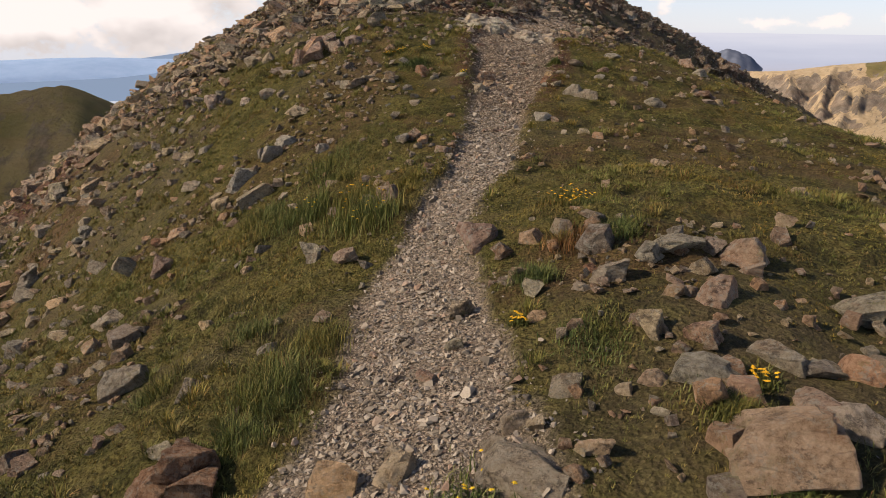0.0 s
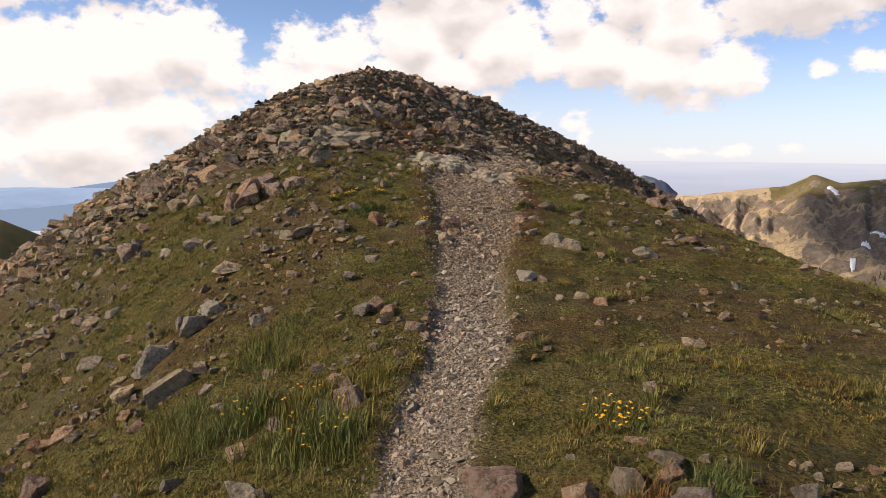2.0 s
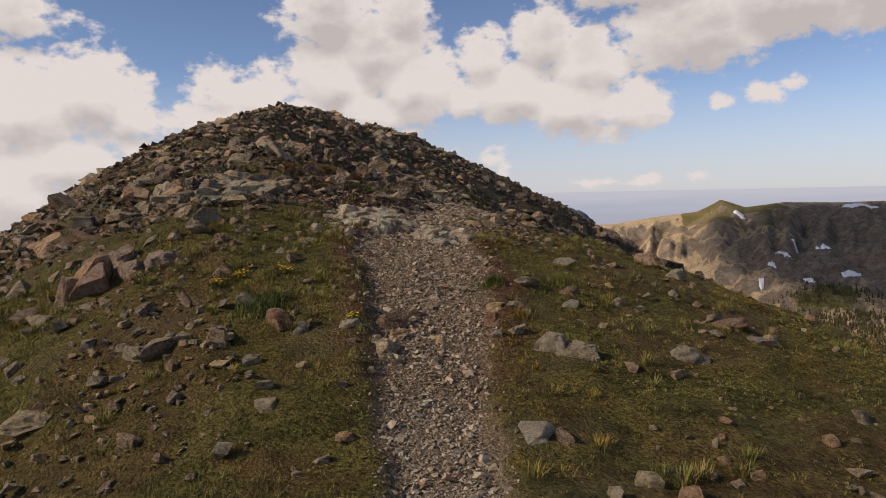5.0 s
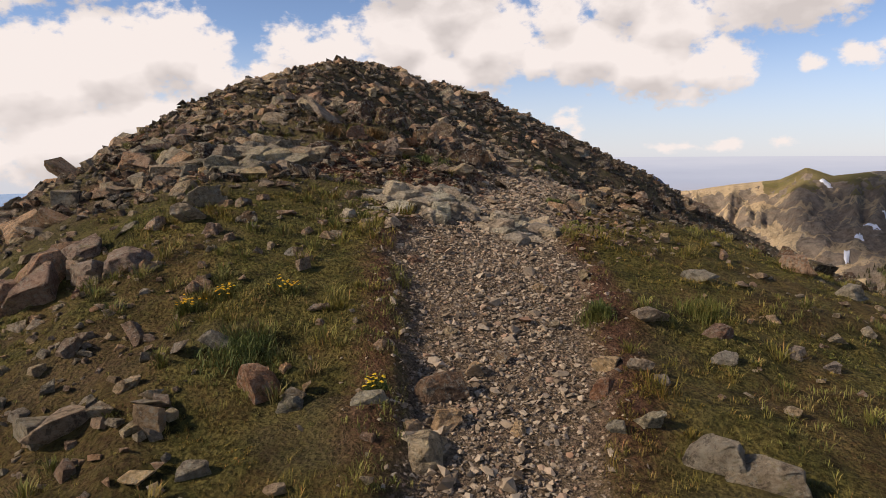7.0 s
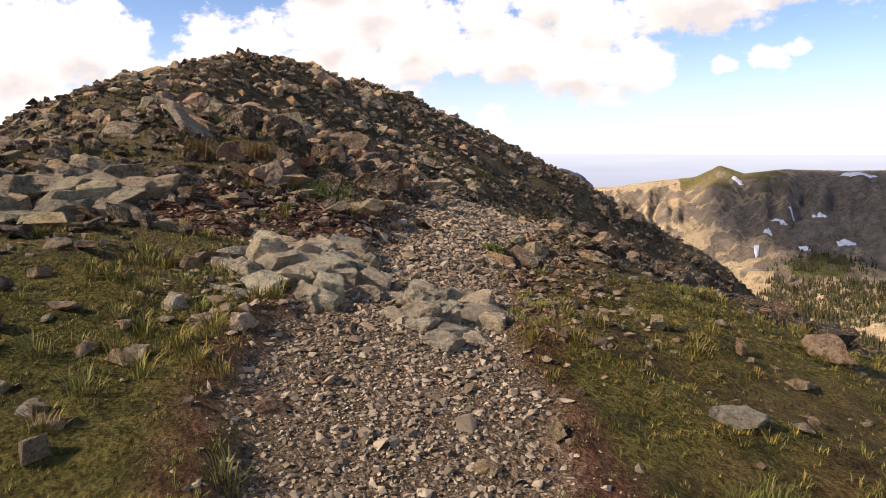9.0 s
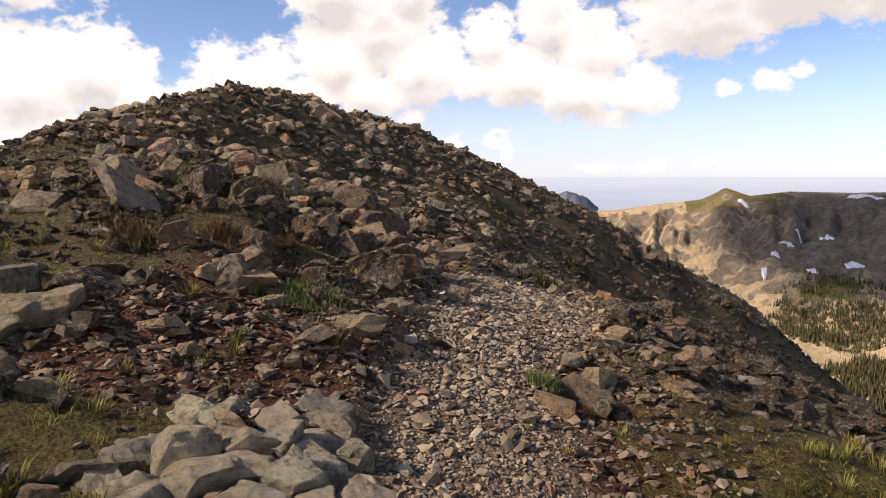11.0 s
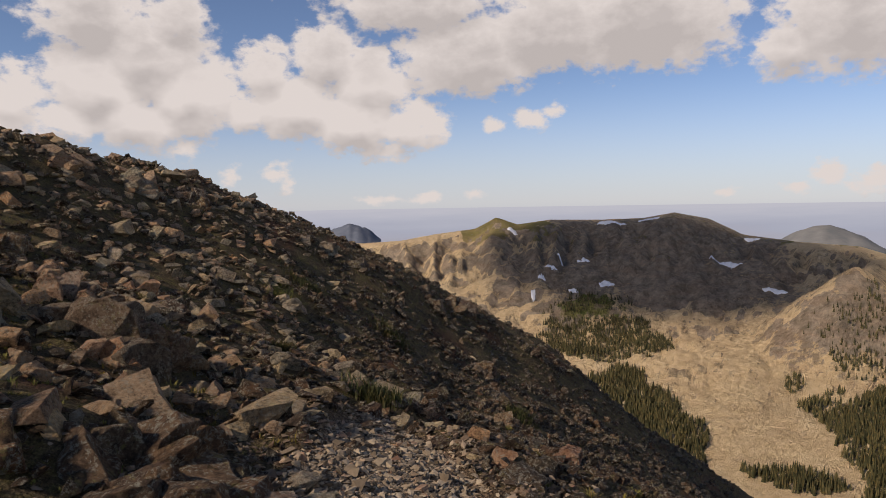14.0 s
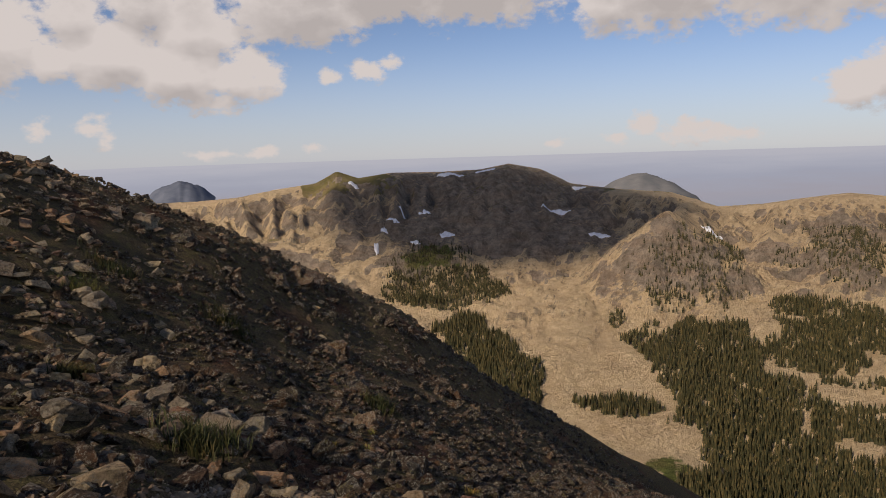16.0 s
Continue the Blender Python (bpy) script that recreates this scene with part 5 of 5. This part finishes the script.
clump(0.78, 4.00, 0.15, 0.14, "rustherb")
clump(1.27, 2.46, 0.08, 0.08, "flower")
clump(-1.62, 3.60, 0.14, 0.14, "grass")
clump(0.71, 2.89, 0.19, 0.08, "herb")
clump(1.08, 2.21, 0.13, 0.11, "herb")
clump(0.52, 3.63, 0.11, 0.15, "herb")
clump(1.14, 1.90, 0.09, 0.06, "herb")
clump(-1.11, 3.93, 0.14, 0.17, "grass")
clump(-0.87, 2.76, 0.12, 0.15, "grass")
clump(-1.11, 6.02, 0.15, 0.24, "leafy")
clump(1.08, 3.99, 0.12, 0.11, "herb")
clump(0.88, 4.81, 0.18, 0.09, "flower")
clump(-0.73, 5.76, 0.15, 0.27, "leafy")
clump(-0.53, 5.25, 0.18, 0.22, "leafy")
clump(-1.15, 7.01, 0.24, 0.21, "grass")
clump(-1.67, 6.39, 0.24, 0.23, "grass")
clump(-0.28, 5.85, 0.14, 0.14, "grass")
clump(-0.82, 10.43, 0.05, 0.11, "flower")
clump(-0.64, 10.56, 0.07, 0.06, "flower")
clump(-0.26, 10.51, 0.08, 0.05, "flower")
clump(0.24, 9.46, 0.04, 0.06, "flower")
clump(2.26, 10.46, 0.13, 0.18, "grass")
clump(1.53, 10.28, 0.08, 0.11, "herb")
clump(-0.41, 9.81, 0.17, 0.12, "herb")
clump(0.90, 14.68, 0.24, 0.15, "herb")
clump(0.31, 15.71, 0.12, 0.19, "rustherb")
clump(-0.26, 15.36, 0.15, 0.21, "rustherb")
clump(4.91, 26.09, 0.38, 0.31, "herb")
clump(2.29, 14.14, 0.11, 0.10, "herb")
clump(1.49, 15.77, 0.08, 0.13, "herb")
clump(0.55, 18.34, 0.18, 0.24, "rustherb")
clump(5.79, 27.62, 0.45, 0.45, "darkherb")
clump(7.62, 27.03, 0.41, 0.37, "darkherb")
clump(4.12, 19.73, 0.31, 0.37, "darkherb")
clump(3.73, 21.94, 0.17, 0.32, "darkherb")
clump(9.19, 24.36, 0.27, 0.35, "darkherb")


# ---------------------------------------------------------------- snow patches and woods across the valley
def on_land(az, el):
    """Where the line of sight from the end of the trail, at that bearing and height in degrees, meets the far land."""
    d = np.linspace(560, 2100, 1200)
    x, y = 2 + d * np.sin(radians(az)), 14.3 + d * np.cos(radians(az))
    over = land(x, y) > 3.4 + d * math.tan(radians(el))
    return float(d[np.argmax(over)]) if over.any() else 1700.0


M_SNOW = Mat("old_snow", 0.6, 0.3)
M_SNOW.colour(M_SNOW.ramp(M_SNOW.noise(0.2, 4), [(0.3, (0.72, 0.74, 0.78)), (0.7, (0.86, 0.87, 0.9))]))


def snow_patch(az, el, wide, tall, slant=0.0):
    """A ragged snowfield lying on the slope, sized in degrees as seen from the trail."""
    n, k = 26, 9
    s, q = np.meshgrid(np.linspace(-1, 1, n), np.linspace(-1, 1, k))
    rim = np.sqrt(np.clip(1 - s * s, 0, 1)) * (0.75 + 0.35 * vnoise(s * 4 + az * 7, s * 0 + el, 5))
    d0 = on_land(az, el)
    dd = on_land(az, el + tall * 0.5) - d0 if tall < 0.6 else 25
    dd = min(max(abs(dd), 12.0), 60.0)
    b = np.radians(az + s * wide * 0.62)
    d = d0 + (q * rim) * dd + s * slant * dd
    x, y = 2 + d * np.sin(b), 14.3 + d * np.cos(b)
    me = face_mesh("snow_patch", np.stack([x, y, land(x, y) + 2.2 - 2.0 * np.abs(q) ** 3], -1).reshape(-1, 3), grid_faces(k, n), True)
    me.materials.append(M_SNOW.m)
    tagged(new("snow_patch", me), "old white snow patch on the mountain wall", "snow patch", "snow patches in the cirque")


snow_patch(50.2, -4.95, 1.9, 0.4, -0.6)
snow_patch(53.6, -6.9, 1.4, 0.35, 0.2)
snow_patch(39.6, -4.7, 0.8, 0.3)
snow_patch(37.0, -5.2, 0.9, 0.3, -0.4)
snow_patch(37.9, -4.95, 0.6, 0.2)
snow_patch(36.3, -6.2, 0.5, 0.25)
snow_patch(38.8, -7.1, 0.7, 0.3)
snow_patch(41.4, -6.7, 1.0, 0.35, 0.5)
snow_patch(62.0, -6.6, 1.3, 0.4, -0.6)
snow_patch(35.6, -7.4, 0.3, 0.7)
snow_patch(41.8, -1.75, 1.8, 0.15)
snow_patch(44.6, -1.55, 1.3, 0.15)
snow_patch(52.0, -3.1, 0.9, 0.15, -0.3)
snow_patch(34.0, -1.6, 0.7, 0.2, -0.3)


def spruce_wood():
    """The spruce woods across the valley, each tree a trunk and rings of drooping boughs."""
    rng = np.random.default_rng(91)
    n = 70000
    az, d = rng.uniform(33, 80, n), rng.uniform(480, 1500, n)
    x, y = 2 + d * np.sin(np.radians(az)), 14.3 + d * np.cos(np.radians(az))
    z = land(x, y)
    el = np.degrees(np.arctan2(z - 3.4, d))
    az = az + 0.9 * fbm(az * 0.5, el * 0.7, 4, 94)
    rag = 1.3 * fbm(az * 0.7, el * 0.9, 5, 92)

    def part(ca, ce, wa, we, hard=0.8):
        return np.clip((1 - np.hypot((az - ca) / wa, (el - ce) / we)) * 5 + rag * hard, 0, 1)

    k = part(41.2, -10.9, 5.4, 2.0)
    for ca, ce, wa, we in ((42.6, -14.3, 2.2, 1.7), (44.8, -16.6, 2.6, 2.3), (47, -18.8, 2.2, 2.0), (61, -15.6, 4.2, 2.6), (63.5, -18.4, 5.2, 2.4), (55.6, -20.2, 3.0, 0.8), (66, -20.5, 6.5, 2.9), (73, -20, 7, 3.6), (67, -24.6, 7, 2.7), (75, -24, 8, 3.4), (68.5, -11.8, 3, 1.0), (72, -13.2, 5, 1.6), (69, -15.2, 4, 1.6)):
        k = np.maximum(k, part(ca, ce, wa, we, 0.7))
    k = np.maximum(k, 0.45 * part(54.9, -13.6, 0.9, 0.7))
    k = np.maximum(k, 0.5 * part(56.7, -15.1, 1.0, 0.7))
    k = np.maximum(k, 0.3 * part(60.8, -9.8, 4, 3.2, 1.5))
    k = np.maximum(k, 0.3 * part(71, -7.5, 4, 2.5, 1.5))
    k = np.maximum(k, 0.35 * part(40, -8.3, 3.6, 1.1, 1.5))
    clear = part(71.8, -17.9, 3.2, 0.8)
    for ca, ce, wa, we in ((68.9, -20.3, 0.9, 1.3), (73, -21.4, 2.2, 0.6), (61.3, -21.7, 1.3, 0.7), (61, -23.8, 2.4, 0.9)):
        clear = np.maximum(clear, part(ca, ce, wa, we))
    ok = rng.random(n) < k * (1 - clear) * np.where(d > 900, 1.0, 0.8)
    x, y, z, d = x[ok], y[ok], z[ok], d[ok]
    m = len(x)
    h = rng.uniform(6, 14, m) * np.where(d > 1150, 0.8, 1.0)
    rings, sides = 3, 5
    co, tri = [], []
    at = 0
    a0 = rng.uniform(0, 6.28, m)
    for i in range(rings):
        lo, hi = 0.06 + 0.27 * i, 0.06 + 0.27 * i + 0.44
        w = 0.19 * (1 - i / (rings + 0.3))
        apex = np.stack([x, y, z + h * min(hi, 1.0)], -1)[:, None]
        ang = a0[:, None] + i + np.arange(sides)[None] * 2 * np.pi / sides
        rr = h[:, None] * w * rng.uniform(0.7, 1.2, (m, sides))
        ring = np.stack([x[:, None] + rr * np.cos(ang), y[:, None] + rr * np.sin(ang), (z + h * lo)[:, None] + h[:, None] * rng.uniform(-0.03, 0.03, (m, sides))], -1)
        co.append(np.concatenate([apex, ring], 1).reshape(-1, 3))
        f = np.array([[0, 1 + j, 1 + (j + 1) % sides] for j in range(sides)])
        tri.append((f[None] + (at + np.arange(m) * (sides + 1))[:, None, None]).reshape(-1, 3))
        at += m * (sides + 1)
    me = face_mesh("spruce_wood", np.concatenate(co), np.concatenate(tri))
    me.materials.append(M_SPRUCE)
    tagged(new("spruce_wood", me), "dark spruce woods on the valley floor", "trees", kind="stuff")


spruce_wood()
